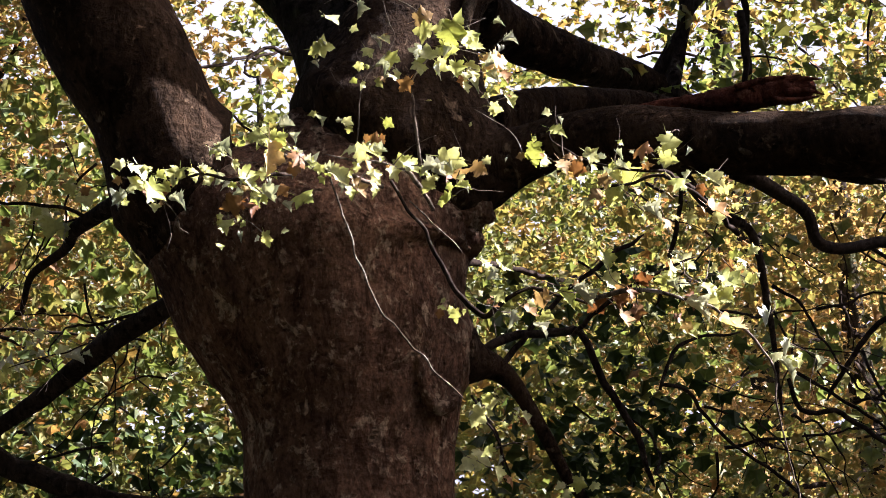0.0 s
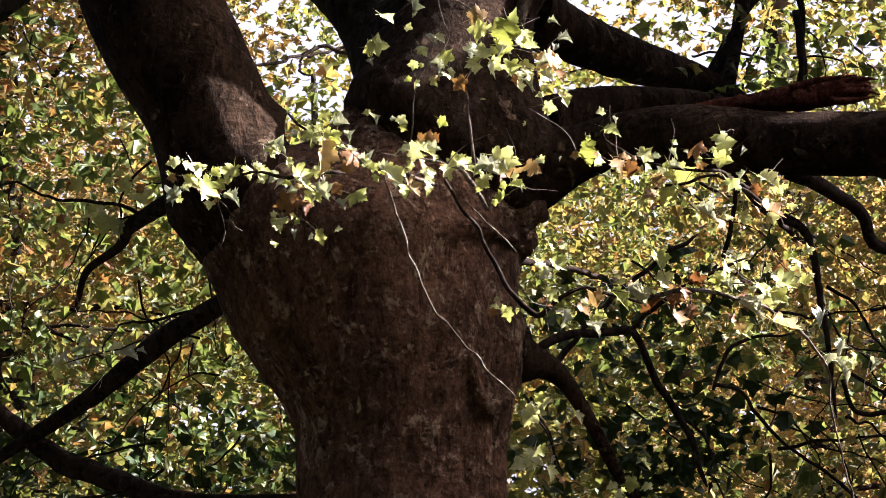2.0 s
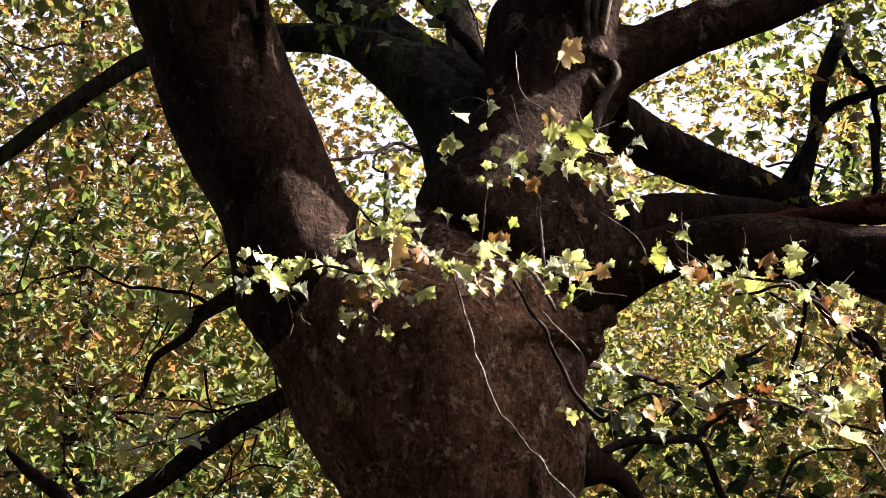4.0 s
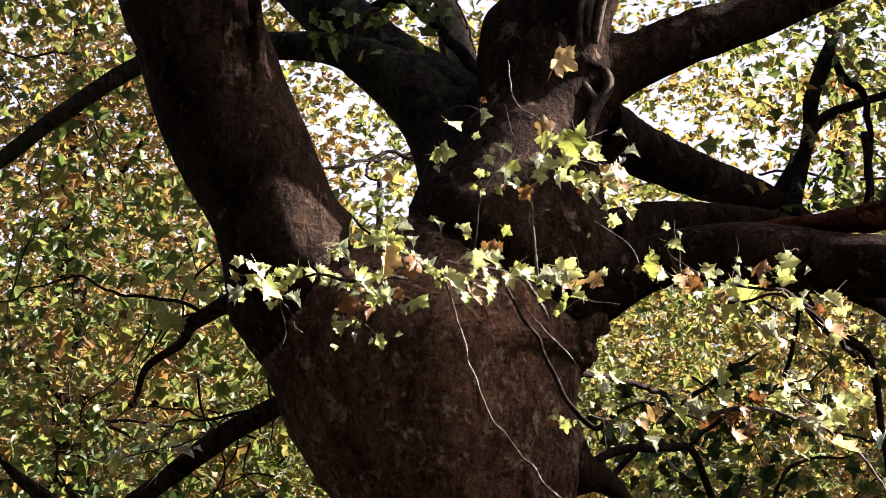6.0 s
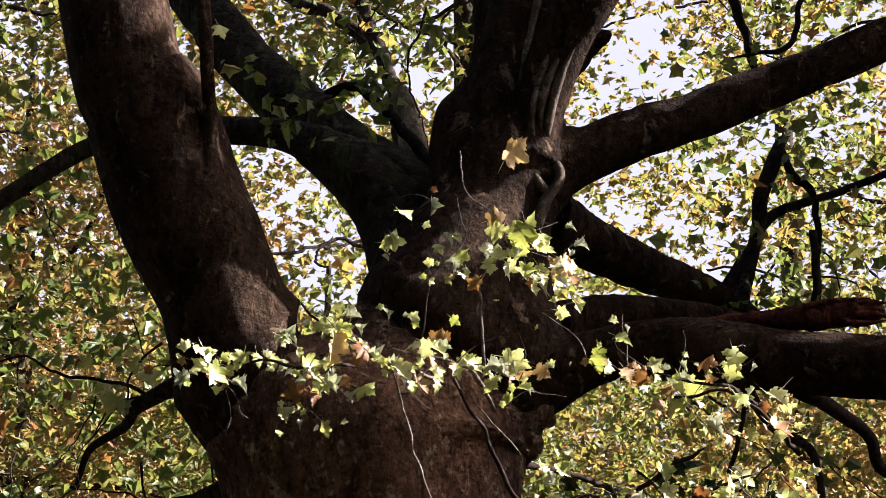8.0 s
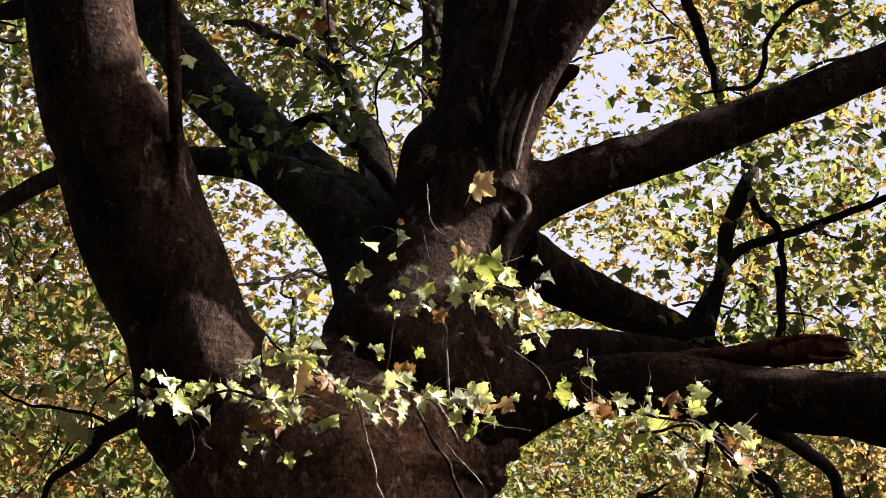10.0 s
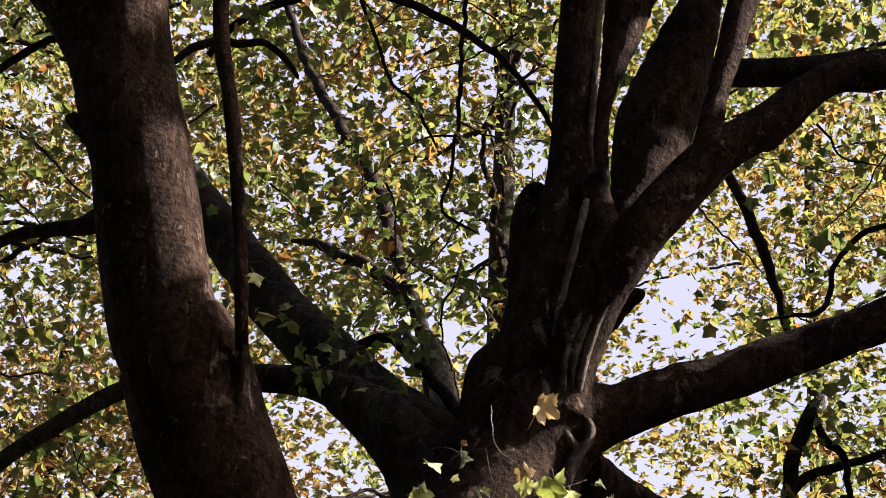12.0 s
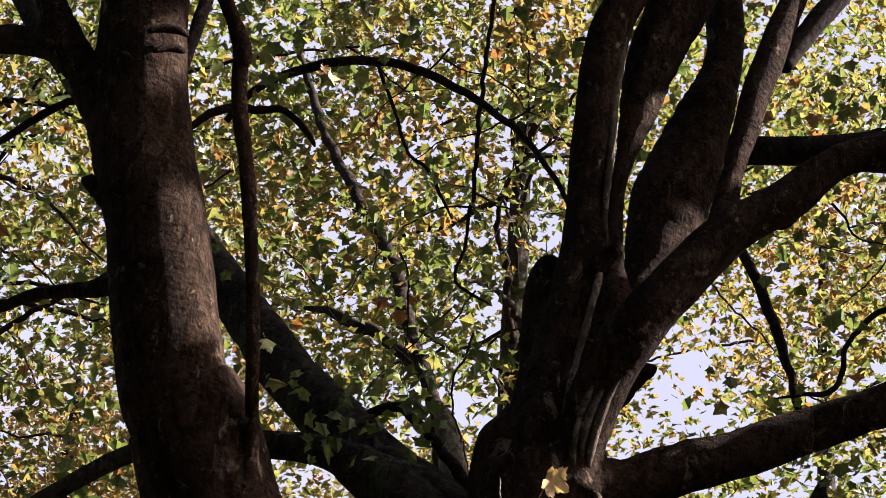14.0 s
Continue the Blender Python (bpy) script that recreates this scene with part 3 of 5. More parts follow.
heavy("limb", [(-0.293, 15.7, 7.777, 0.331), (-0.691, 15.967, 8.151, 0.288), (-1.111, 16.233, 8.562, 0.26), (-1.559, 16.5, 9.076, 0.241), (-2.006, 16.767, 9.584, 0.229), (-2.344, 17.033, 10.11, 0.226), (-2.694, 17.3, 10.658, 0.208), (-3.209, 17.567, 11.39, 0.19), (-4.056, 17.833, 12.566, 0.167), (-5.128, 18.1, 14.148, 0.144)], BARK_MOSS, 28, 0.08, 0.06, 77.7, label="mossy limb")
heavy("branch", [(-2.103, 14.45, 7.384, 0.115), (-1.994, 14.42, 7.687, 0.077), (-1.977, 14.32, 7.978, 0.05), (-1.995, 14.2, 8.26, 0.046), (-2.009, 14.036, 8.608, 0.05), (-2.05, 13.982, 9.016, 0.047), (-2.105, 13.929, 9.431, 0.051), (-2.168, 13.875, 9.855, 0.056), (-2.257, 13.821, 10.287, 0.057), (-2.288, 13.768, 10.587, 0.057), (-2.276, 13.714, 10.746, 0.069), (-2.354, 13.661, 10.95, 0.057), (-2.427, 13.607, 11.106, 0.053), (-2.543, 13.554, 11.462, 0.05), (-2.746, 13.5, 12.558, 0.043)], BARK_LIMB_SHADED, 16, 0.08, 0.04, 81.4)
heavy("limb", [(-2.935, 14.3, 9.928, 0.255), (-3.181, 14.314, 10.308, 0.201), (-3.377, 14.329, 10.602, 0.161), (-3.536, 14.343, 10.877, 0.141), (-3.718, 14.357, 11.182, 0.143), (-3.882, 14.371, 11.521, 0.118), (-4.036, 14.386, 11.893, 0.111), (-4.519, 14.4, 12.982, 0.093)], BARK_LIMB_SHADED, 24, 0.06, 0.05, 85.1)
heavy("branch", [(-3.635, 14.4, 11.062, 0.112), (-3.851, 14.425, 11.186, 0.113), (-4.08, 14.45, 11.243, 0.118), (-4.261, 14.475, 11.261, 0.114), (-4.882, 14.5, 11.298, 0.098)], BARK_TWIG, 12, 0.06, 0.05, 88.8)
limb("branch", [(-2.875, 14.6, 11.055, 0.043), (-2.84, 14.675, 11.418, 0.048), (-2.811, 14.75, 11.735, 0.053), (-2.773, 14.825, 12.113, 0.054), (-2.688, 14.9, 13.126, 0.047)], BARK_TWIG, 12, 0.06, 0.05, 92.5, kink=0.2)
heavy("branch", [(-1.419, 15.2, 5.78, 0.116), (-1.855, 15.429, 5.759, 0.079), (-2.144, 15.657, 5.686, 0.08), (-2.379, 15.886, 5.634, 0.081), (-2.62, 16.114, 5.538, 0.078), (-2.907, 16.343, 5.399, 0.071), (-3.324, 16.571, 5.208, 0.059), (-4, 16.8, 4.892, 0.039)], BARK_TWIG, 12, 0.06, 0.05, 96.2)
limb("branch", [(-2.013, 15.9, 5.851, 0.016), (-1.852, 15.7, 5.678, 0.02), (-1.703, 15.5, 5.481, 0.02), (-1.563, 15.3, 5.249, 0.031)], BARK_TWIG, 12, 0.06, 0.05, 99.9, kink=1)
heavy("branch", [(-2.044, 15.1, 6.546, 0.078), (-2.246, 15.35, 6.489, 0.067), (-2.445, 15.6, 6.47, 0.06), (-2.64, 15.85, 6.447, 0.053), (-2.748, 16.1, 6.388, 0.037), (-3.03, 16.35, 6.292, 0.029), (-3.146, 16.6, 6.15, 0.021)], BARK_TWIG, 12, 0.06, 0.05, 103.6)
limb("branch", [(-1.465, 16.4, 4.489, 0.057), (-2.288, 16.48, 4.554, 0.058), (-2.831, 16.56, 4.726, 0.088), (-3.092, 16.64, 4.857, 0.089), (-3.356, 16.72, 4.986, 0.085), (-4.003, 16.8, 5.534, 0.052)], BARK_TWIG, 12, 0.06, 0.05, 107.3, kink=0.4)
heavy("branch", [(-2.996, 14.8, 9.499, 0.109), (-3.26, 14.95, 9.434, 0.076), (-3.583, 15.1, 9.463, 0.055), (-3.869, 15.25, 9.494, 0.047), (-4.147, 15.4, 9.447, 0.039)], BARK_TWIG, 12, 0.06, 0.05, 111)
limb("branch", [(-3.188, 16.8, 11.964, 0.029), (-2.928, 16.85, 12.222, 0.039), (-2.643, 16.9, 12.287, 0.035), (-2.296, 16.95, 12.232, 0.03), (-2.145, 17, 12.057, 0.025)], BARK_TWIG, 12, 0.06, 0.05, 114.7, kink=1)
limb("branch", [(-3.361, 14.6, 10.877, 0.026), (-3.719, 14.7, 10.862, 0.03), (-4.058, 14.8, 10.69, 0.031), (-4.36, 14.9, 10.559, 0.026)], BARK_TWIG, 12, 0.06, 0.05, 118.4, kink=1)
limb("branch", [(-2.924, 17.2, 12.316, 0.03), (-2.691, 17.089, 12.583, 0.035), (-2.345, 16.978, 12.718, 0.04), (-1.943, 16.867, 12.772, 0.04), (-1.536, 16.756, 12.719, 0.04), (-1.026, 16.644, 12.496, 0.039), (-0.617, 16.533, 12.157, 0.034), (-0.266, 16.422, 11.796, 0.028), (0.01, 16.311, 11.331, 0.023), (0.135, 16.2, 11.005, 0.018)], BARK_TWIG, 12, 0.06, 0.05, 122.1, kink=0.5)
limb("branch", [(-0.59, 17, 13.974, 0.021), (-0.637, 17, 13.413, 0.02), (-0.678, 17, 12.512, 0.02), (-0.697, 17, 11.648, 0.019), (-0.742, 17, 11.091, 0.014), (-0.785, 17, 10.708, 0.014), (-0.578, 17, 10.559, 0.012)], BARK_TWIG, 12, 0.06, 0.05, 125.8, kink=1)
limb("branch", [(-1.627, 17.1, 12.933, 0.018), (-1.396, 17.125, 12.319, 0.017), (-1.279, 17.15, 12.05, 0.015), (-1.093, 17.175, 11.845, 0.015), (-0.926, 17.2, 11.528, 0.012)], BARK_TWIG, 12, 0.06, 0.05, 129.5, kink=1)
limb("branch", [(-3.159, 22.5, 16.874, 0.034), (-2.719, 21.857, 15.458, 0.051), (-2.404, 21.214, 14.484, 0.055), (-1.986, 20.571, 13.495, 0.064), (-1.598, 19.929, 12.558, 0.067), (-1.337, 19.286, 11.546, 0.069), (-1.033, 18.643, 10.431, 0.071), (-0.754, 18, 9.347, 0.096)], BARK_TWIG, 12, 0.06, 0.05, 133.2, kink=1)
limb("branch", [(-2.567, 21.5, 12.73, 0.024), (-2.299, 21.25, 12.581, 0.047), (-2.029, 21, 12.334, 0.064), (-1.648, 20.75, 12.046, 0.068), (-1.296, 20.5, 11.612, 0.067)], BARK_TWIG, 12, 0.06, 0.05, 136.9, kink=1)
limb("branch", [(1.671, 18, 11.723, 0.046), (1.87, 18, 11.277, 0.05), (1.992, 18, 10.892, 0.05), (2.087, 18, 10.567, 0.04), (2.202, 18, 9.983, 0.029)], BARK_TWIG, 12, 0.06, 0.05, 140.6, kink=1)
limb("branch", [(3.035, 17.6, 11.017, 0.025), (2.735, 17.55, 10.865, 0.025), (2.531, 17.5, 10.559, 0.024), (2.397, 17.45, 10.104, 0.024), (2.039, 17.4, 10.008, 0.014)], BARK_TWIG, 12, 0.06, 0.05, 144.3, kink=1)
limb("branch", [(-1.435, 16.5, 9.191, 0.045), (-1.161, 16.3, 9.21, 0.04), (-0.87, 16.1, 8.893, 0.039), (-0.582, 15.9, 8.447, 0.051), (-0.4, 15.7, 8.236, 0.058)], BARK_TWIG, 12, 0.06, 0.05, 148, kink=1)
heavy("limb", [(-0.128, 15, 5.283, 0.227), (0.146, 15.075, 5.128, 0.144), (0.271, 15.15, 5.106, 0.095), (0.406, 15.225, 5.009, 0.065), (0.527, 15.3, 4.811, 0.05), (0.647, 15.375, 4.577, 0.046), (0.738, 15.45, 4.384, 0.042), (0.854, 15.525, 4.204, 0.039), (0.998, 15.6, 3.783, 0.031)], BARK_LIMB_SHADED, 28, 0.06, 0.05, 151.7)
limb("branch", [(0.129, 15.3, 5.181, 0.0274), (0.332, 15.375, 5.326, 0.031), (0.531, 15.45, 5.383, 0.031), (0.808, 15.525, 5.392, 0.031), (0.91, 15.6, 5.413, 0.0281), (0.997, 15.675, 5.215, 0.0259), (1.137, 15.75, 4.94, 0.0259), (1.279, 15.825, 4.698, 0.023), (1.341, 15.9, 4.437, 0.0173)], BARK_TWIG, 12, 0.06, 0.05, 155.4, kink=0.6)
limb("branch", [(0.339, 15.4, 5.132, 0.0223), (0.424, 15.42, 5.251, 0.0223), (0.551, 15.44, 5.388, 0.0194), (0.722, 15.46, 5.583, 0.0166), (1.076, 15.48, 5.851, 0.0173), (1.326, 15.5, 6.005, 0.0144)], BARK_TWIG, 12, 0.06, 0.05, 159.1, kink=1)
limb("branch", [(1.604, 14.7, 6.307, 0.049), (1.693, 14.771, 6.165, 0.036), (1.826, 14.843, 6.012, 0.0331), (2.061, 14.914, 5.887, 0.0331), (2.118, 14.986, 5.726, 0.0274), (2.151, 15.057, 5.466, 0.0252), (2.18, 15.129, 5.168, 0.0194), (2.197, 15.2, 4.793, 0.0137)], BARK_TWIG, 12, 0.06, 0.05, 162.8, kink=0.7)
limb("branch", [(1.977, 14.7, 6.243, 0.0713), (2.168, 14.786, 6.159, 0.0554), (2.34, 14.871, 6.067, 0.0468), (2.481, 14.957, 5.953, 0.0418), (2.538, 15.043, 5.795, 0.0418), (2.709, 15.129, 5.768, 0.0396), (3.029, 15.214, 5.813, 0.0367), (3.368, 15.3, 5.857, 0.0259)], BARK_TWIG, 12, 0.06, 0.05, 166.5, kink=0.6)
limb("branch", [(1.653, 15, 6.281, 0.0166), (1.62, 15.067, 6.061, 0.0166), (1.557, 15.133, 5.804, 0.0166), (1.463, 15.2, 5.548, 0.0137)], BARK_TWIG, 12, 0.06, 0.05, 170.2, kink=1)
limb("branch", [(1.447, 15.6, 5.008, 0.0144), (1.628, 15.7, 4.971, 0.013), (1.799, 15.8, 4.716, 0.013), (2.077, 15.9, 4.503, 0.0115), (2.435, 16, 4.207, 0.0115)], BARK_TWIG, 12, 0.06, 0.05, 173.9, kink=1)
limb("branch", [(3.178, 15.6, 5.443, 0.0173), (2.96, 15.667, 5.332, 0.0202), (2.769, 15.733, 5.116, 0.0173), (2.661, 15.8, 4.936, 0.0144)], BARK_TWIG, 12, 0.06, 0.05, 177.6, kink=1)
limb("branch", [(2.325, 15.6, 4.993, 0.0144), (2.406, 15.65, 4.767, 0.0173), (2.647, 15.7, 4.755, 0.0173), (2.837, 15.75, 4.633, 0.0173), (3.102, 15.8, 4.467, 0.0144)], BARK_TWIG, 12, 0.06, 0.05, 181.3, kink=1)
limb("branch", [(0.172, 15.1, 4.879, 0.0108), (0.251, 15.133, 4.689, 0.0108), (0.297, 15.167, 4.52, 0.0108), (0.314, 15.2, 4.372, 0.0079)], BARK_TWIG, 12, 0.06, 0.05, 185, kink=1)
limb("branch", [(1.445, 15.7, 4.99, 0.0115), (1.557, 15.733, 5.254, 0.0144), (1.727, 15.767, 5.353, 0.0115), (1.972, 15.8, 5.387, 0.0086)], BARK_TWIG, 12, 0.06, 0.05, 188.7, kink=1)
limb("branch", [(2.511, 17.4, 8.429, 0.032), (2.524, 17.4, 8.184, 0.032), (2.515, 17.4, 7.991, 0.027), (2.506, 17.4, 7.798, 0.023)], BARK_TWIG, 12, 0.06, 0.05, 192.4, kink=1)
limb("bark_ridge", [(0.381, 14.92, 7.971, 0.028), (0.412, 14.91, 7.898, 0.036), (0.403, 14.9, 7.816, 0.04), (0.355, 14.89, 7.743, 0.039), (0.316, 14.88, 7.679, 0.039), (0.284, 14.87, 7.599, 0.043), (0.26, 14.86, 7.502, 0.039), (0.248, 14.85, 7.397, 0.023)], LIT_RIM_BARK, 12, 0.15, 0.03, 196.1, label="curled rim round an old knot hole, sunlight painted in as pale bark")
limb("bark_ridge", [(0.201, 14.86, 7.94, 0.02), (0.217, 14.87, 7.879, 0.028), (0.253, 14.88, 7.807, 0.036), (0.3, 14.89, 7.76, 0.032), (0.34, 14.9, 7.739, 0.02)], LIT_RIM_BARK, 12, 0.15, 0.03, 199.8)
limb("bark_ridge", [(0.33, 14.95, 8.175, 0.04), (0.278, 14.933, 8.101, 0.04), (0.25, 14.917, 8.029, 0.036), (0.261, 14.9, 7.97, 0.028)], LIT_RIM_BARK, 12, 0.15, 0.03, 203.5)
limb("splinter", [(2.298, 14.45, 6.741, 0.023), (2.448, 14.435, 6.758, 0.019), (2.543, 14.42, 6.746, 0.008)], SPLIT_WOOD, 8, 0.3, 0.03, 207.2)
limb("splinter", [(2.329, 14.45, 6.672, 0.03), (2.477, 14.435, 6.676, 0.023), (2.554, 14.42, 6.642, 0.008)], SPLIT_WOOD, 8, 0.3, 0.03, 210.9)
limb("splinter", [(2.249, 14.45, 6.625, 0.027), (2.396, 14.435, 6.61, 0.019), (2.507, 14.42, 6.621, 0.008)], SPLIT_WOOD, 8, 0.3, 0.03, 214.6)
limb("splinter", [(1.997, 14.45, 6.733, 0.019), (2.186, 14.435, 6.767, 0.019), (2.373, 14.42, 6.777, 0.008)], SPLIT_WOOD, 8, 0.3, 0.03, 218.3)
limb("bark_ridge", [(1.629, 14.42, 6.214, 0.075), (1.706, 14.365, 6.3, 0.071), (1.803, 14.31, 6.322, 0.063), (1.896, 14.255, 6.274, 0.048), (1.994, 14.2, 6.203, 0.03)], LIT_RIM_BARK, 14, 0.25, 0.03, 222, label="torn bark edge, sunlight painted in as pale bark")
heavy("burl", [(-3.199, 14.3, 9.843, 0.099), (-3.318, 14.325, 9.932, 0.075), (-3.403, 14.35, 9.981, 0.042)], BARK_LIMB_SHADED, 18, 0.12, 0.03, 225.7)
heavy("burl", [(0.347, 15.15, 9.879, 0.076), (0.426, 15.075, 9.968, 0.063), (0.472, 15, 9.996, 0.034)], BARK_LIMB_SHADED, 18, 0.12, 0.03, 229.4)
heavy("burl", [(1.59, 14.8, 10.212, 0.084), (1.679, 14.75, 10.13, 0.063), (1.744, 14.7, 10.119, 0.025)], BARK_LIMB_SHADED, 18, 0.12, 0.03, 233.1)
heavy("burl", [(0.472, 15.25, 8.919, 0.141), (0.623, 15.175, 9.006, 0.091), (0.749, 15.1, 9.045, 0.054)], BARK_LIMB_SHADED, 18, 0.12, 0.03, 236.8)
heavy("burl", [(0.063, 14.95, 5.926, 0.153), (0.185, 14.925, 5.919, 0.107), (0.252, 14.9, 5.892, 0.057)], BARK, 18, 0.12, 0.03, 240.5)
heavy("burl", [(0.151, 14.95, 6.1, 0.138), (0.266, 14.9, 6.106, 0.092), (0.332, 14.85, 6.059, 0.046)], BARK, 18, 0.12, 0.03, 244.2)
limb("bark_ridge", [(-0.196, 14.52, 5.057, 0.026), (-0.179, 14.56, 4.859, 0.044), (-0.114, 14.6, 4.732, 0.051), (-0.022, 14.64, 4.743, 0.044), (0.046, 14.68, 4.845, 0.026)], BARK, 10, 0.2, 0.03, 247.9)
limb("bark_ridge", [(-1.359, 14.52, 4.965, 0.011), (-1.19, 14.487, 5.014, 0.022), (-0.965, 14.453, 5.082, 0.026), (-0.771, 14.42, 5.144, 0.015)], BARK, 10, 0.2, 0.03, 251.6)
limb("bark_ridge", [(-3.009, 13.86, 10.975, 0.017), (-2.906, 13.9, 11.037, 0.033), (-2.796, 13.94, 11.05, 0.029), (-2.749, 13.98, 11.04, 0.017)], BARK_LIMB_SHADED, 10, 0.2, 0.03, 255.3)
limb("bark_ridge", [(-2.946, 13.86, 10.8, 0.017), (-2.854, 13.91, 10.878, 0.033), (-2.762, 13.96, 10.887, 0.025)], BARK_LIMB_SHADED, 10, 0.2, 0.03, 259)
limb("spur", [(-1.474, 16.1, 8.647, 0.022), (-1.449, 16.05, 8.791, 0.03), (-1.419, 16, 8.874, 0.03), (-1.352, 15.95, 8.94, 0.026), (-1.298, 15.9, 8.938, 0.013)], TWIG_PALE, 10, 0.1, 0.03, 262.7, label="pale dead spur")
# ridges that paint the sunlit edges of the stems
limb("bark_ridge", [(0.151, 14.88, 8.478, 0.015), (0.161, 14.85, 8.669, 0.03), (0.208, 14.99, 9.011, 0.03), (0.267, 15.036, 9.296, 0.03), (0.317, 15.082, 9.567, 0.03), (0.371, 15.128, 9.871, 0.03), (0.402, 15.08, 10.024, 0.015)], LIT_RIM_BARK, 10, 0.3, 0.03, 270, label="fluted bark rim, sunlight painted in as pale bark")
limb("bark_ridge", [(0.41, 15.185, 10.108, 0.015), (0.381, 15.163, 10.269, 0.03), (0.389, 15.141, 10.501, 0.03), (0.419, 15.119, 11.047, 0.03), (0.43, 15.096, 11.318, 0.03), (0.46, 15.074, 11.64, 0.03), (0.5, 15.052, 11.898, 0.015)], LIT_RIM_BARK, 10, 0.3, 0.03, 277)
limb("bark_ridge", [(0.23, 14.828, 8.082, 0.014), (0.21, 14.788, 8.25, 0.028), (0.24, 14.748, 8.4, 0.028), (0.28, 14.708, 8.559, 0.028), (0.34, 14.668, 8.699, 0.014)], LIT_RIM_BARK, 10, 0.3, 0.03, 284)
limb("bark_ridge", [(0.32, 14.84, 8.119, 0.014), (0.34, 14.793, 8.282, 0.028), (0.38, 14.746, 8.434, 0.028), (0.43, 14.699, 8.58, 0.028), (0.51, 14.652, 8.726, 0.014)], LIT_RIM_BARK, 10, 0.3, 0.03, 291)
limb("bark_ridge", [(0.28, 14.817, 8.178, 0.014), (0.28, 14.769, 8.33, 0.028), (0.32, 14.721, 8.486, 0.028), (0.39, 14.673, 8.636, 0.014)], LIT_RIM_BARK, 10, 0.3, 0.03, 298)
grow()

# ---- leafy twigs hanging before the trunk ----
NEAR = []
for kind, mat in enumerate((LEAF_YELLOW, LEAF_BROWN, LEAF_PALE, LEAF_GOLD)):
    NEAR.append([])
    for k in range(5):
        v, t = leaf_shape((0.15, -0.2, 0.4, 0.6, 0.1)[k] + (0.9 if kind == 2 else 0), (-0.35, -0.6, 0.2, -0.2, -0.8)[k], 40 + k)
        if kind == 2:
            v[:, 0] *= 0.55
        me = bpy.data.meshes.new("leaf")
        me.from_pydata([tuple(q) for q in v], [], [tuple(q) for q in t])
        me.polygons.foreach_set("use_smooth", [True] * len(t))
        me.materials.append(mat)
        NEAR[kind].append(me)
leaf_rng = random.Random(5)


def twig_leaf(parent, x, y, z, length, angle, kind, toward=None):
    """One leaf: its stalk end at x, y, z, its tip turned by angle in the upright plane across the view."""
    a = radians(angle)
    along = Vector((math.cos(a), leaf_rng.uniform(-0.6, 0.5), math.sin(a))).normalized()
    face = Vector((leaf_rng.uniform(-0.5, 1.4), -1, leaf_rng.uniform(-0.9, 1.0)))
    if kind == 2:
        face = Vector((leaf_rng.uniform(-0.3, 0.9), -0.7, leaf_rng.uniform(0.3, 0.9)))
    if kind == 3 and not toward:
        face = Vector((0.9, -1, 0.2))
    if toward:
        along, face = Vector((math.cos(a), 0, math.sin(a))), Vector(toward)
    side = along.cross(face).normalized()
    face = side.cross(along).normalized()
    ob = new("leaf", NEAR[kind][leaf_rng.randrange(5)])
    ob.parent = parent
    off = parent.location + parent.parent.location
    m = Matrix((side, along, face)).transposed().to_4x4()
    length = length * 0.86
    wide = length * leaf_rng.uniform(0.62, 0.98)
    ob.matrix_basis = Matrix.Translation(Vector((x, y, z)) - off) @ m @ Matrix.Diagonal((wide, length, length, 1))
    return ob


def leafy(parent, rows, fill):
    """The twig's leaves, small crumpled ones between them, and thin bare twiglets."""
    for k in range(6):
        x, y, z = leaf_rng.choice(rows)[:3]
        way = (leaf_rng.uniform(-1, 1), leaf_rng.uniform(-0.3, 0.3), leaf_rng.uniform(-0.5, 1))
        limb("twiglet", bough(np.random.default_rng(leaf_rng.randrange(9999)), (x, y + 0.04, z), way, leaf_rng.uniform(0.18, 0.42), leaf_rng.uniform(0.003, 0.005), 0.05, 0.5, 6), TWIG_PALE, 5, 0.1, 0.03, k, parent=parent, kink=0.5)
    for row in rows:
        twig_leaf(parent, *row)
    for k in range(fill):
        x, y, z, length, angle, kind = leaf_rng.choice(rows)
        twig_leaf(parent, x + leaf_rng.gauss(0, 0.07), y + leaf_rng.uniform(-0.1, 0.2), z + leaf_rng.gauss(0, 0.045), length * leaf_rng.uniform(0.35, 0.75), leaf_rng.uniform(180, 380), leaf_rng.choice((0, 0, 0, 0, 1, 2, 2)))


twig = limb("twig", [(-0.869, 13.297, 5.938, 0.0137), (-1.004, 13.051, 5.868, 0.0118), (-1.207, 13.051, 5.847, 0.0101), (-1.408, 13.051, 5.897, 0.0085), (-1.677, 13.051, 5.88, 0.0068), (-1.829, 13.051, 5.908, 0.0051)], BARK_TWIG, 8, 0.12, 0.03, 0, kink=0.8)
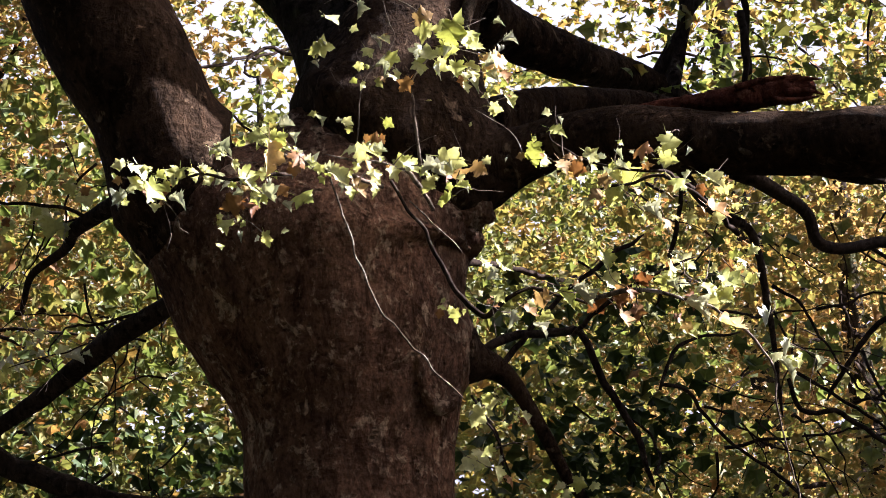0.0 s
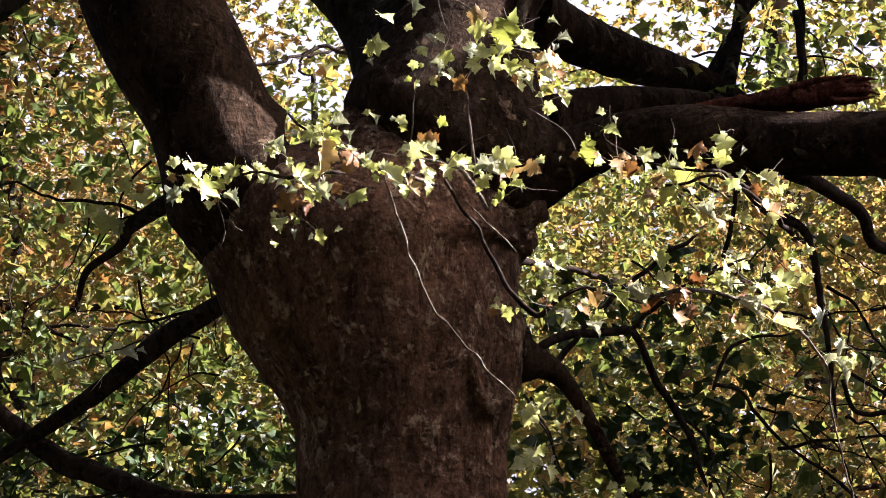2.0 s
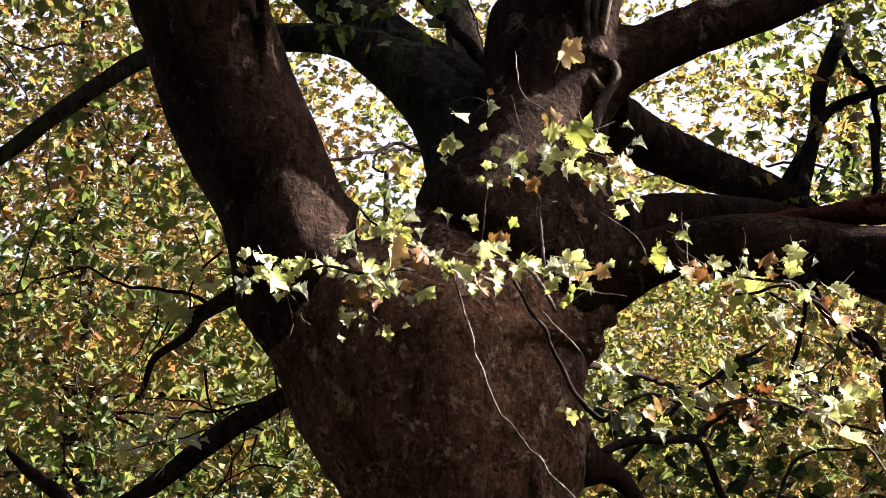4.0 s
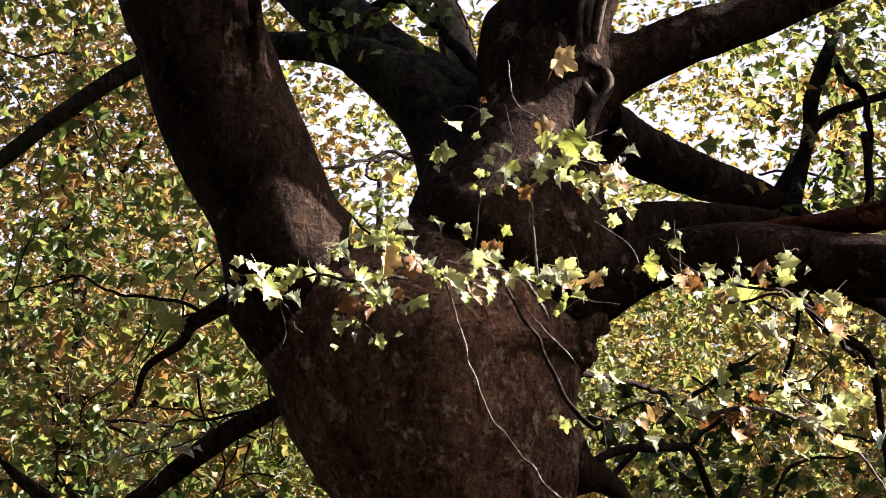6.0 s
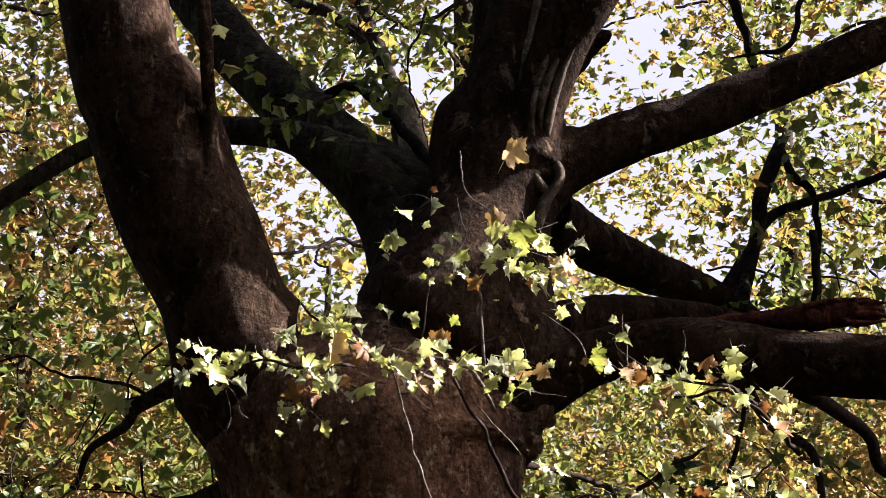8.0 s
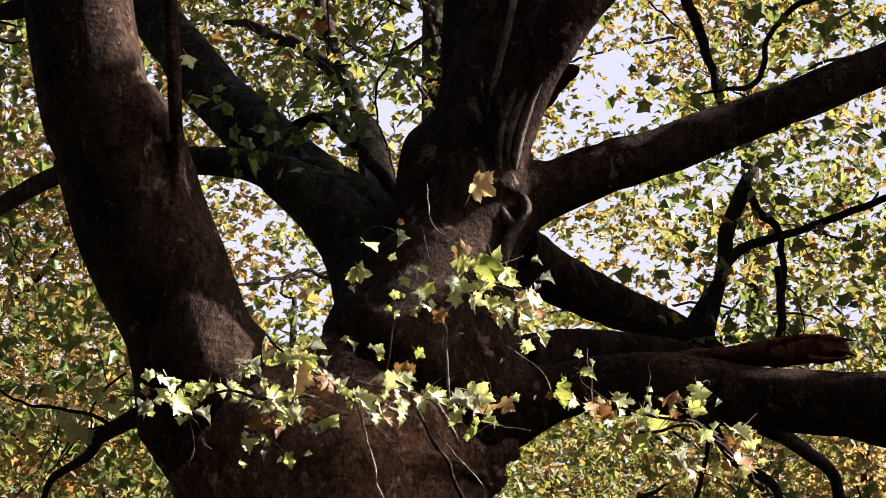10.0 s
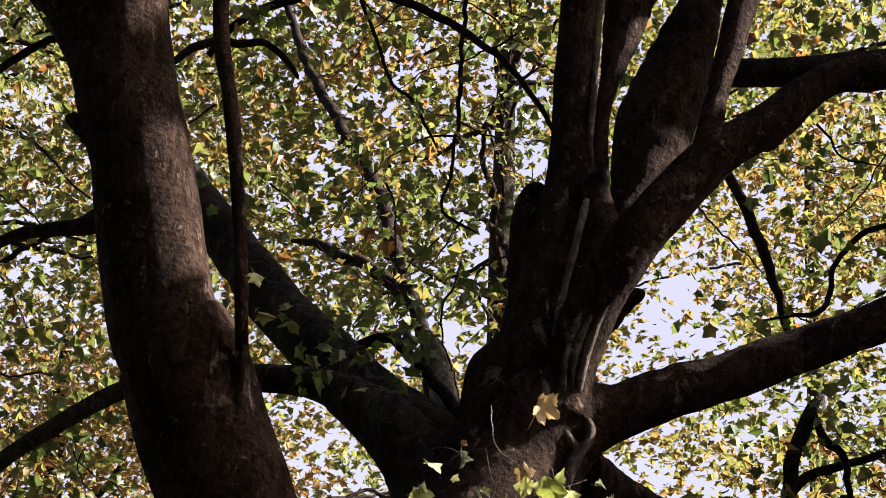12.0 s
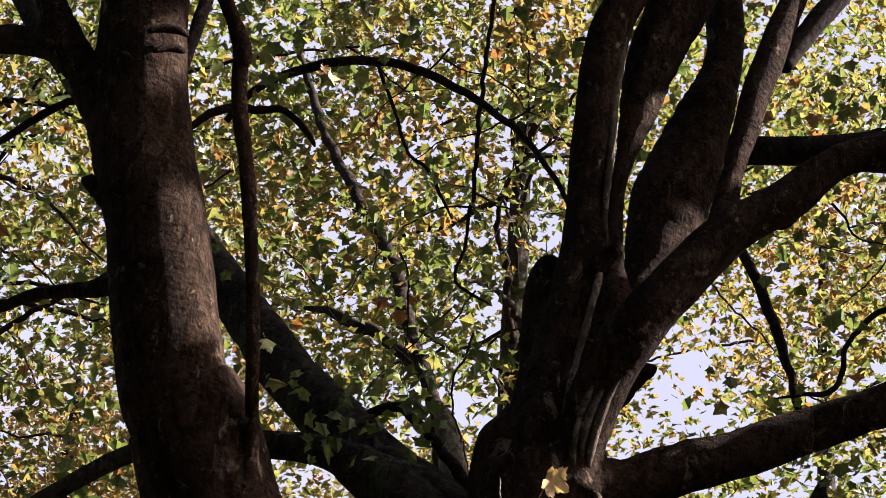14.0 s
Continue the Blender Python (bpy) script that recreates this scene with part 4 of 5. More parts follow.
leafy(twig, [(-1.852, 12.982, 5.973, 0.0985, 200, 0), (-1.783, 13.012, 5.973, 0.1448, 300, 0), (-1.537, 13.071, 5.944, 0.1487, 250, 0), (-1.665, 12.903, 5.806, 0.1783, 250, 0), (-1.763, 13.022, 5.875, 0.131, 230, 0), (-1.586, 12.992, 5.737, 0.1241, 330, 2), (-1.409, 13.12, 5.944, 0.1448, 300, 0), (-1.862, 13.081, 5.796, 0.1251, 220, 2), (-1.31, 13.061, 6.072, 0.1645, 320, 2), (-1.192, 12.874, 5.914, 0.0709, 270, 0), (-1.162, 12.923, 5.865, 0.1753, 300, 0), (-1.241, 12.884, 5.56, 0.1162, 255, 0), (-1.192, 13.081, 5.53, 0.0916, 275, 2), (-1.034, 12.884, 5.461, 0.1152, 280, 0), (-0.985, 12.874, 6.003, 0.2334, 265, 3)], 42)
twig = limb("twig", [(-0.345, 13.396, 5.86, 0.0138), (-0.536, 13.101, 5.851, 0.0118), (-0.702, 13.101, 5.899, 0.0118), (-0.835, 13.101, 5.961, 0.0101), (-0.968, 13.101, 6.017, 0.0085), (-1.067, 13.101, 6.085, 0.0068)], TWIG_PALE, 8, 0.12, 0.03, 4, kink=0.8)
leafy(twig, [(-1.093, 13.081, 6.161, 0.1655, 330, 0), (-0.995, 13.101, 6.131, 0.1487, 320, 0), (-1.113, 13.032, 5.796, 0.1241, 310, 0), (-1.044, 12.923, 5.727, 0.1359, 310, 2), (-0.936, 12.913, 5.757, 0.1034, 300, 1), (-0.857, 13.002, 5.717, 0.1625, 335, 0), (-1.123, 12.943, 5.678, 0.1359, 290, 1), (-1.162, 12.933, 5.678, 0.1556, 200, 1), (-0.63, 12.874, 5.806, 0.1675, 320, 0), (-0.502, 13.002, 5.776, 0.1458, 300, 1), (-0.453, 13.051, 5.993, 0.2029, 325, 0), (-0.404, 13.002, 5.836, 0.1231, 310, 0), (-0.424, 12.923, 5.875, 0.1034, 280, 1), (-0.847, 12.903, 5.954, 0.1458, 310, 1), (-0.798, 13.15, 5.964, 0.132, 320, 2), (-0.827, 13.081, 5.914, 0.0985, 200, 1)], 42)
twig = limb("twig", [(-0.046, 13.8, 5.819, 0.0141), (-0.137, 13.4, 5.883, 0.0138), (-0.201, 13.4, 5.96, 0.0121), (-0.406, 13.4, 6.011, 0.0104), (-0.611, 13.4, 6.062, 0.0069)], TWIG_PALE, 8, 0.12, 0.03, 8, kink=0.8)
leafy(twig, [(-0.47, 13.40, 6.11, 0.141, 180, 0), (-0.34, 13.24, 6.12, 0.086, 300, 1), (-0.31, 13.43, 6.30, 0.101, 310, 0), (-0.72, 13.37, 6.33, 0.088, 300, 2), (-0.56, 13.27, 6.26, 0.087, 330, 0), (-0.25, 13.33, 5.96, 0.133, 30, 0), (0.01, 13.18, 5.89, 0.158, 180, 2), (0.01, 13.33, 6.01, 0.207, 340, 0), (0.21, 13.21, 5.90, 0.119, 330, 1), (0.11, 13.40, 5.83, 0.120, 340, 0), (0.07, 13.23, 5.72, 0.086, 200, 0), (-0.20, 13.25, 5.95, 0.133, 330, 0), (-0.29, 13.22, 5.92, 0.119, 300, 0), (-0.04, 13.22, 5.88, 0.119, 330, 2)], 24)
twig = limb("twig", [(-0.098, 13.872, 6.05, 0.0107), (-0.115, 13.719, 6.17, 0.0106), (-0.13, 13.719, 6.339, 0.0107), (-0.126, 13.719, 6.508, 0.0093), (-0.13, 13.719, 6.642, 0.0057), (-0.039, 13.719, 6.768, 0.0054), (0.11, 13.719, 6.853, 0.0054), (0.271, 13.719, 6.842, 0.0047), (0.41, 13.719, 6.774, 0.0043)], TWIG_PALE, 8, 0.12, 0.03, 12, kink=0.8)
leafy(twig, [(-0.082, 13.668, 7.037, 0.1469, 20, 1), (0.092, 13.464, 6.812, 0.2336, 45, 0), (0.122, 13.535, 6.924, 0.1448, 200, 0), (0.01, 13.597, 6.935, 0.1459, 190, 0), (0.092, 13.627, 6.914, 0.1459, 310, 0), (0.194, 13.484, 6.802, 0.1785, 340, 0), (0.347, 13.535, 6.68, 0.1989, 15, 3), (0.469, 13.688, 6.873, 0.1112, 0, 2), (0.428, 13.729, 6.782, 0.1183, 200, 0), (-0.082, 13.576, 6.731, 0.1377, 280, 0), (0.031, 13.75, 6.782, 0.1255, 310, 0), (0.153, 13.556, 6.69, 0.1448, 270, 0), (0.235, 13.75, 6.761, 0.1469, 300, 0), (0.184, 13.678, 6.649, 0.0898, 270, 1), (0.235, 13.607, 6.588, 0.1244, 300, 2)], 24)
twig = limb("twig", [(-0.517, 13.77, 6.122, 0.0053), (-0.489, 13.719, 6.346, 0.0053), (-0.468, 13.719, 6.533, 0.005), (-0.411, 13.719, 6.718, 0.0043), (-0.305, 13.719, 6.825, 0.0043), (-0.225, 13.719, 6.954, 0.0036), (-0.286, 13.719, 7.171, 0.0037)], TWIG_PALE, 8, 0.12, 0.03, 16, kink=0.8)
leafy(twig, [(-0.367, 13.801, 6.996, 0.1132, 310, 2), (-0.316, 13.729, 6.955, 0.0979, 320, 0), (-0.418, 13.729, 6.904, 0.1122, 300, 0), (-0.428, 13.546, 6.71, 0.0755, 180, 0), (-0.347, 13.678, 6.751, 0.1255, 0, 2), (-0.275, 13.535, 6.761, 0.1102, 340, 0), (-0.306, 13.668, 6.741, 0.104, 270, 2), (-0.347, 13.688, 6.659, 0.0836, 300, 0), (-0.439, 13.535, 6.598, 0.0683, 250, 0), (-0.143, 13.637, 6.629, 0.1244, 220, 1), (0.428, 13.668, 6.649, 0.1112, 300, 1), (0.459, 13.719, 6.516, 0.1112, 300, 0), (0.357, 13.658, 6.425, 0.1102, 330, 0), (-0.653, 13.586, 7.077, 0.1459, 320, 0), (-0.745, 13.739, 6.914, 0.1612, 0, 0), (-0.449, 13.729, 7.21, 0.1265, 270, 2)], 24)
twig = limb("twig", [(-0.03, 13.668, 7.066, 0.0043), (-0.14, 13.668, 7.152, 0.0047), (-0.224, 13.668, 7.254, 0.0047), (-0.257, 13.668, 7.381, 0.0044), (-0.265, 13.668, 7.491, 0.004)], TWIG_PALE, 8, 0.12, 0.03, 20, kink=0.8)
twig = limb("twig", [(1.585, 13.8, 5.854, 0.0142), (1.342, 13.05, 5.732, 0.0101), (1.109, 13.05, 5.762, 0.0084), (0.881, 13.05, 5.842, 0.0074), (0.687, 13.05, 5.955, 0.0067), (0.675, 13.05, 6.016, 0.0051)], BARK_TWIG, 8, 0.12, 0.03, 22, kink=0.8)
leafy(twig, [(0.67, 12.92, 6.01, 0.136, 330, 0), (0.57, 12.96, 5.93, 0.169, 270, 0), (0.61, 13.07, 5.84, 0.118, 70, 0), (0.51, 12.98, 5.87, 0.065, 200, 1), (0.75, 12.92, 5.82, 0.091, 0, 1), (0.72, 13.01, 5.84, 0.117, 300, 1), (0.87, 12.87, 5.83, 0.129, 330, 0), (1.06, 12.99, 5.86, 0.085, 300, 2), (1.04, 12.98, 5.75, 0.104, 0, 2), (1.16, 12.89, 5.83, 0.136, 350, 1), (1.20, 12.93, 5.74, 0.078, 0, 1), (1.37, 13.03, 5.96, 0.177, 290, 0), (1.32, 13.03, 5.81, 0.137, 340, 0), (0.80, 13.09, 5.82, 0.118, 330, 1)], 24)
twig = limb("twig", [(1.864, 14, 5.598, 0.018), (1.563, 13.1, 5.546, 0.0135), (1.344, 13.1, 5.72, 0.0101), (1.14, 13.1, 5.698, 0.0084), (0.97, 13.1, 5.675, 0.0067)], BARK_TWIG, 8, 0.12, 0.03, 26, kink=0.8)
leafy(twig, [(1.06, 13.13, 5.82, 0.151, 280, 0), (1.10, 13.14, 5.80, 0.171, 310, 0), (0.93, 13.13, 5.84, 0.092, 250, 0), (0.93, 12.86, 5.65, 0.103, 0, 1), (1.06, 13.11, 5.69, 0.170, 240, 0), (1.15, 13.12, 5.68, 0.118, 300, 1), (0.95, 12.85, 5.57, 0.115, 200, 1), (1.37, 12.95, 5.66, 0.136, 320, 0), (1.56, 12.90, 5.64, 0.168, 320, 0), (1.55, 13.09, 5.65, 0.085, 280, 1), (1.57, 13.02, 5.50, 0.182, 325, 1), (1.27, 12.98, 5.55, 0.078, 290, 0), (1.19, 12.91, 5.47, 0.148, 320, 2), (1.31, 13.00, 5.45, 0.136, 300, 1)], 24)
twig = limb("twig", [(-0.292, 13.4, 5.894, 0.0103), (-0.19, 13.4, 5.689, 0.0103), (-0.105, 13.4, 5.557, 0.011), (-0.032, 13.4, 5.356, 0.013), (0.045, 13.4, 5.227, 0.0136), (0.123, 13.4, 5.116, 0.0156), (0.217, 13.4, 5.004, 0.0176), (0.343, 13.4, 5.101, 0.0143), (0.5, 13.4, 5.161, 0.0119), (0.7, 13.4, 5.112, 0.0102), (0.831, 13.4, 5.05, 0.0085)], BARK_TWIG, 8, 0.12, 0.03, 30, kink=0.8)
leafy(twig, [(0.23, 13.06, 5.27, 0.135, 290, 0), (0.32, 13.16, 5.29, 0.136, 320, 0), (0.28, 13.17, 5.10, 0.117, 320, 0), (0.61, 13.21, 5.06, 0.149, 200, 1), (0.67, 13.22, 5.08, 0.169, 310, 0), (0.70, 12.97, 5.06, 0.077, 0, 0), (0.38, 13.12, 4.96, 0.135, 260, 2), (0.45, 13.11, 4.97, 0.135, 320, 1), (0.51, 13.12, 4.87, 0.135, 320, 2), (-0.04, 13.09, 4.99, 0.071, 260, 1), (0.05, 13.07, 4.98, 0.103, 270, 0), (0.76, 12.98, 5.02, 0.160, 310, 2), (0.85, 13.06, 5.00, 0.145, 300, 1)], 24)
twig = limb("twig", [(-0.186, 13.4, 5.76, 0.0041), (-0.051, 13.4, 5.607, 0.0045), (0.077, 13.4, 5.455, 0.0041)], TWIG_PALE, 8, 0.12, 0.03, 34, kink=0.8)
twig = limb("twig", [(0.76, 13.6, 4.912, 0.0172), (0.874, 13.1, 4.917, 0.0133), (1.051, 13.1, 5.042, 0.0116), (1.258, 13.1, 5.132, 0.01), (1.43, 13.1, 5.189, 0.0067)], BARK_TWIG, 8, 0.12, 0.03, 36, kink=0.8)
leafy(twig, [(0.94, 13.05, 5.26, 0.148, 280, 0), (0.93, 13.07, 5.12, 0.155, 320, 0), (1.06, 12.86, 4.99, 0.101, 280, 1), (1.03, 13.08, 5.02, 0.135, 260, 1), (1.11, 13.08, 5.08, 0.136, 0, 1), (1.31, 12.95, 5.07, 0.134, 80, 0), (1.37, 13.11, 5.22, 0.156, 330, 0), (1.31, 13.02, 5.11, 0.148, 250, 0), (1.29, 12.98, 5.03, 0.103, 320, 2), (1.31, 12.96, 4.97, 0.077, 300, 0), (1.39, 12.92, 4.89, 0.191, 320, 2), (1.37, 13.01, 4.80, 0.147, 300, 0), (1.11, 12.96, 4.91, 0.128, 260, 1), (1.01, 12.86, 4.84, 0.126, 280, 1)], 24)
twig = limb("twig", [(0.814, 13.1, 4.99, 0.0166), (1.104, 12.95, 4.998, 0.0132), (1.391, 12.95, 4.911, 0.0115), (1.58, 12.95, 4.83, 0.0099), (1.758, 12.95, 4.65, 0.0082), (1.854, 12.95, 4.476, 0.0066), (1.859, 12.95, 4.211, 0.0052), (1.899, 12.95, 3.979, 0.0049), (1.92, 12.95, 3.718, 0.0039)], TWIG_PALE, 8, 0.12, 0.03, 40, kink=0.8)
leafy(twig, [(1.66, 13.02, 5.16, 0.136, 260, 1), (1.58, 12.76, 5.00, 0.164, 320, 0), (1.68, 13.05, 5.10, 0.149, 340, 0), (1.57, 13.01, 4.98, 0.148, 270, 0), (1.57, 12.91, 4.95, 0.134, 320, 0), (1.54, 12.77, 4.74, 0.239, 325, 3), (1.85, 12.89, 4.79, 0.147, 250, 2), (1.95, 12.92, 4.63, 0.115, 250, 2), (1.91, 13.01, 4.54, 0.167, 300, 2), (2.09, 12.85, 4.51, 0.095, 270, 2), (1.48, 12.85, 4.99, 0.114, 300, 0), (1.74, 12.82, 5.00, 0.095, 340, 0)], 24)
twig = limb("twig", [(-0.66, 13.3, 5.924, 0.0055), (-0.627, 13.6, 5.853, 0.007), (-0.572, 13.6, 5.703, 0.0073), (-0.542, 13.6, 5.61, 0.0066), (-0.538, 13.6, 5.501, 0.0069), (-0.493, 13.6, 5.361, 0.0066), (-0.47, 13.6, 5.281, 0.0062), (-0.395, 13.6, 5.133, 0.0062), (-0.324, 13.6, 5.057, 0.0058), (-0.243, 13.6, 4.91, 0.0058), (-0.155, 13.6, 4.826, 0.0055), (-0.103, 13.6, 4.738, 0.0055), (-0.029, 13.6, 4.656, 0.0051), (0.034, 13.6, 4.575, 0.0048)], TWIG_PALE, 8, 0.12, 0.03, 44, kink=0.8)
twig = limb("twig", [(-2.201, 15.5, 6.384, 0.012), (-2.409, 15.7, 6.542, 0.0082), (-2.633, 15.7, 6.473, 0.0082), (-2.795, 15.7, 6.422, 0.0065), (-2.859, 15.7, 6.258, 0.0057)], BARK_TWIG, 8, 0.12, 0.03, 46, kink=0.8)
leafy(twig, [(-2.73, 15.59, 6.46, 0.205, 255, 0), (-2.55, 15.79, 6.72, 0.184, 290, 0), (-2.65, 15.77, 6.50, 0.159, 240, 0), (-2.81, 15.81, 6.60, 0.176, 200, 0), (-2.96, 15.80, 6.81, 0.145, 220, 0), (-2.36, 15.73, 6.88, 0.119, 260, 0), (-2.66, 15.71, 6.77, 0.135, 300, 0), (-3.08, 15.83, 6.57, 0.160, 250, 0)], 24)
twig = limb("twig", [(-2.165, 14.6, 5.435, 0.0075), (-2.193, 13.6, 5.042, 0.0056), (-2.401, 13.6, 4.986, 0.0049), (-2.608, 13.6, 4.929, 0.0042)], BARK_TWIG, 8, 0.12, 0.03, 50, kink=0.8)
leafy(twig, [(-2.75, 13.73, 4.95, 0.144, 350, 2), (-2.33, 13.61, 4.97, 0.149, 345, 2), (-2.49, 13.47, 5.09, 0.101, 10, 0), (-2.50, 13.55, 5.03, 0.094, 200, 2)], 24)
twig = limb("twig", [(0.122, 14, 4.657, 0.0084), (0.178, 13.6, 4.444, 0.0068), (0.252, 13.6, 4.283, 0.0061), (0.308, 13.6, 4.125, 0.0054)], BARK_TWIG, 8, 0.12, 0.03, 54, kink=0.8)
leafy(twig, [(0.17, 13.50, 4.47, 0.151, 240, 0), (0.16, 13.73, 4.26, 0.166, 250, 0), (0.41, 13.63, 4.45, 0.106, 300, 0), (0.22, 13.54, 4.24, 0.118, 220, 0), (0.12, 13.59, 4.16, 0.145, 200, 0), (0.23, 13.56, 4.12, 0.131, 280, 0), (0.73, 13.58, 4.03, 0.118, 260, 0), (0.79, 13.62, 4.14, 0.112, 300, 0), (0.63, 13.50, 3.95, 0.117, 250, 0), (0.29, 13.70, 4.09, 0.099, 310, 1)], 24)
twig_leaf(twig, 0.02, 14.10, 7.64, 0.25, 50, 3, (1.5, -0.8, 0.4))
twig_leaf(twig, -2.43, 13.50, 10.41, 0.13, 60, 0, (0.6, -1, -0.2))
twig_leaf(twig, -1.66, 13.50, 10.50, 0.09, 290, 1, (0.5, -1, 0.2))
twig_leaf(twig, -1.60, 13.50, 10.44, 0.12, 285, 0, (0.7, -1, 0.1))
twig_leaf(twig, -3.48, 13.50, 9.61, 0.1, 270, 0, (0.6, -1, 0))
twig_leaf(twig, -3.14, 13.60, 8.58, 0.09, 280, 0, (0.6, -1, 0.2))
twig_leaf(twig, -0.97, 13.60, 8.19, 0.1, 260, 0, (0.6, -1, 0))
twig_leaf(twig, -1.88, 13.70, 8.45, 0.13, 300, 0, (0.6, -1, 0))

# thin dark branches drooping on either side of the trunk
b_rng = np.random.default_rng(91)
for k in range(84):
    if k < 36:
        at, way, r = (b_rng.uniform(0.9, 4.2), b_rng.uniform(15.4, 17.5), b_rng.uniform(4.6, 6.6)), (b_rng.uniform(0.0, 1.0), b_rng.uniform(-0.3, 0.5), b_rng.uniform(-0.7, 0.3)), b_rng.uniform(0.006, 0.015)
    elif k < 50:
        at, way, r = (b_rng.uniform(-2.6, -1.9), b_rng.uniform(15.6, 17.0), b_rng.uniform(3.8, 7.0)), (b_rng.uniform(-1.0, -0.4), b_rng.uniform(0.0, 0.6), b_rng.uniform(-0.5, 0.4)), b_rng.uniform(0.007, 0.015)
    elif k < 68:
        at, way, r = (b_rng.uniform(-2.6, 0.2), b_rng.uniform(16.6, 19.0), b_rng.uniform(10.2, 13.4)), (b_rng.uniform(-1.0, 1.0), b_rng.uniform(-0.3, 0.3), b_rng.uniform(-0.9, 0.2)), b_rng.uniform(0.005, 0.012)
    else:
        at, way, r = (b_rng.uniform(1.5, 4.8), b_rng.uniform(16.6, 19.0), b_rng.uniform(7.5, 12.5)), (b_rng.uniform(-1.0, 1.0), b_rng.uniform(-0.3, 0.3), b_rng.uniform(-0.9, 0.4)), b_rng.uniform(0.005, 0.014)
    limb("branch", bough(b_rng, at, way, b_rng.uniform(0.9, 2.6), r, 0.12, 0.55), BARK_TWIG, 6, 0.1, 0.05, k, kink=1.4)

for k in range(46):
    if k < 30:
        at, way, r, long = (b_rng.uniform(-5.0, -1.8), b_rng.uniform(16.6, 17.6), b_rng.uniform(4.4, 9.0)), (b_rng.uniform(-0.5, 0.5), b_rng.uniform(-0.2, 0.3), b_rng.uniform(-1.0, -0.2)), b_rng.uniform(0.006, 0.014), b_rng.uniform(0.6, 1.5)
    else:
        at, way, r, long = (b_rng.uniform(-3.0, -2.1), b_rng.uniform(16.6, 17.2), b_rng.uniform(4.3, 4.8)), (b_rng.uniform(-1, 1), b_rng.uniform(-0.3, 0.3), b_rng.uniform(-0.3, 1.0)), b_rng.uniform(0.004, 0.009), b_rng.uniform(0.4, 0.9)
    limb("branch", bough(b_rng, at, way, long, r, 0.1, 0.6), BARK_TWIG, 6, 0.1, 0.05, 90 + k, kink=1.4)

# ---- crowns ----
c_rng = np.random.default_rng(11)
# spots where sun patches are wanted: x, y, z and shaft radius
GAPS = [(-1.66, 14.42, 6.88, 0.16), (-1.5, 14.46, 6.55, 0.16), (-1.92, 14.34, 7.17, 0), (-0.02, 14.5, 6.7, 0.03), (0.06, 14.55, 6.52, -0.05), (0.08, 14.1, 7.69, 0.03), (0.18, 14.83, 5.96, -0.02), (1.8, 14.2, 6.28, 0.03), (-1.97, 14.3, 7.85, 0), (0.36, 14.72, 8.42, 0.16), (0.48, 14.72, 8.75, 0.18), (-2.6, 14.05, 9.77, 0.1), (-2.47, 14.15, 9.36, 0.2), (-2.43, 14.15, 9.02, 0.14), (-2.83, 14, 10.95, 0.22), (1.44, 14.9, 10.87, 0.1), (1.61, 14.98, 11.48, 0.12), (1.86, 15.1, 12.24, 0.14), (0.28, 15.3, 9.2, 0), (0.42, 15.3, 9.85, 0), (0.45, 15.15, 11.2, 0.12), (0.95, 15.6, 10.5, 0.1)]


def across(p):
    """Distance along y once the slant of the sun is taken off."""
    return p[:, 1] - SUN.y / SUN.x * (p[:, 0] + 0.9)


def shade_keep(p):
    """Stops the shading crown short of the twigs and cuts shafts for sun patches."""
    ok = across(p) > 13.75
    s = np.array(SUN)
    for x, y, z, r in GAPS:
        d = p - np.array([x, y, z])
        d = d - (d @ s)[:, None] * s
        ok &= (d ** 2).sum(1) > (r + 0.19) ** 2
    return ok


# side crown beyond the view, added to block the sun from the tree
p = clumps(c_rng, (9.0, 16.2, 13.5), (4.4, 3.0, 9.5), 7000, 12, (0.45, 0.45, 0.35), shade_keep)
p = p[(p[:, 0] > 0.215 * p[:, 1] + 0.7) & (across(p) < 17.6)]
part_mesh("crown", leaf_mass("crown", p, c_rng.uniform(0.16, 0.26, len(p)), 3, 0.5, True), [SHADED_LEAF], tree, "side crown out of view, added to shade the tree, leaves darkened", "stuff")
# overhead crown beyond the view, added to cut sky light
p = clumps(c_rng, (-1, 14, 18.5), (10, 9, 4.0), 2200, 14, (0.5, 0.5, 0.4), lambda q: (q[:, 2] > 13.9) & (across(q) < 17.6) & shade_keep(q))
part_mesh("crown", leaf_mass("crown", p, c_rng.uniform(0.14, 0.22, len(p)), 4), [SHADED_LEAF], tree, "overhead crown out of view, added for shade, leaves darkened", "stuff")
c = np.stack([c_rng.uniform(-2.3, -0.5, 18), c_rng.uniform(15.0, 15.7, 18), c_rng.uniform(8.2, 10.0, 18)], 1)
p = np.repeat(c, 6, 0) + c_rng.normal(size=(108, 3)) * np.array([0.16, 0.1, 0.1])
part_mesh("crown", leaf_mass("crown", p, c_rng.uniform(0.07, 0.15, len(p)), 55, 0.7, False, True), [HANGING_LEAF], tree, "small leafy shoots before a mossy limb", "stuff")
# dark leaves put shade into the low foliage on the left
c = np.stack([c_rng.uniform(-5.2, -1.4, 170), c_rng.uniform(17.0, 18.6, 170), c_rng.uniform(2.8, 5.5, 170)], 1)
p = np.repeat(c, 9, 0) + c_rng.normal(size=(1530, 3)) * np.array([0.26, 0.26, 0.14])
part_mesh("crown", leaf_mass("crown", p, c_rng.uniform(0.08, 0.15, len(p)), 56, 0.7, False, True), [SHADED_LEAF], tree, "low green leaves with shade painted into their colour", "stuff")
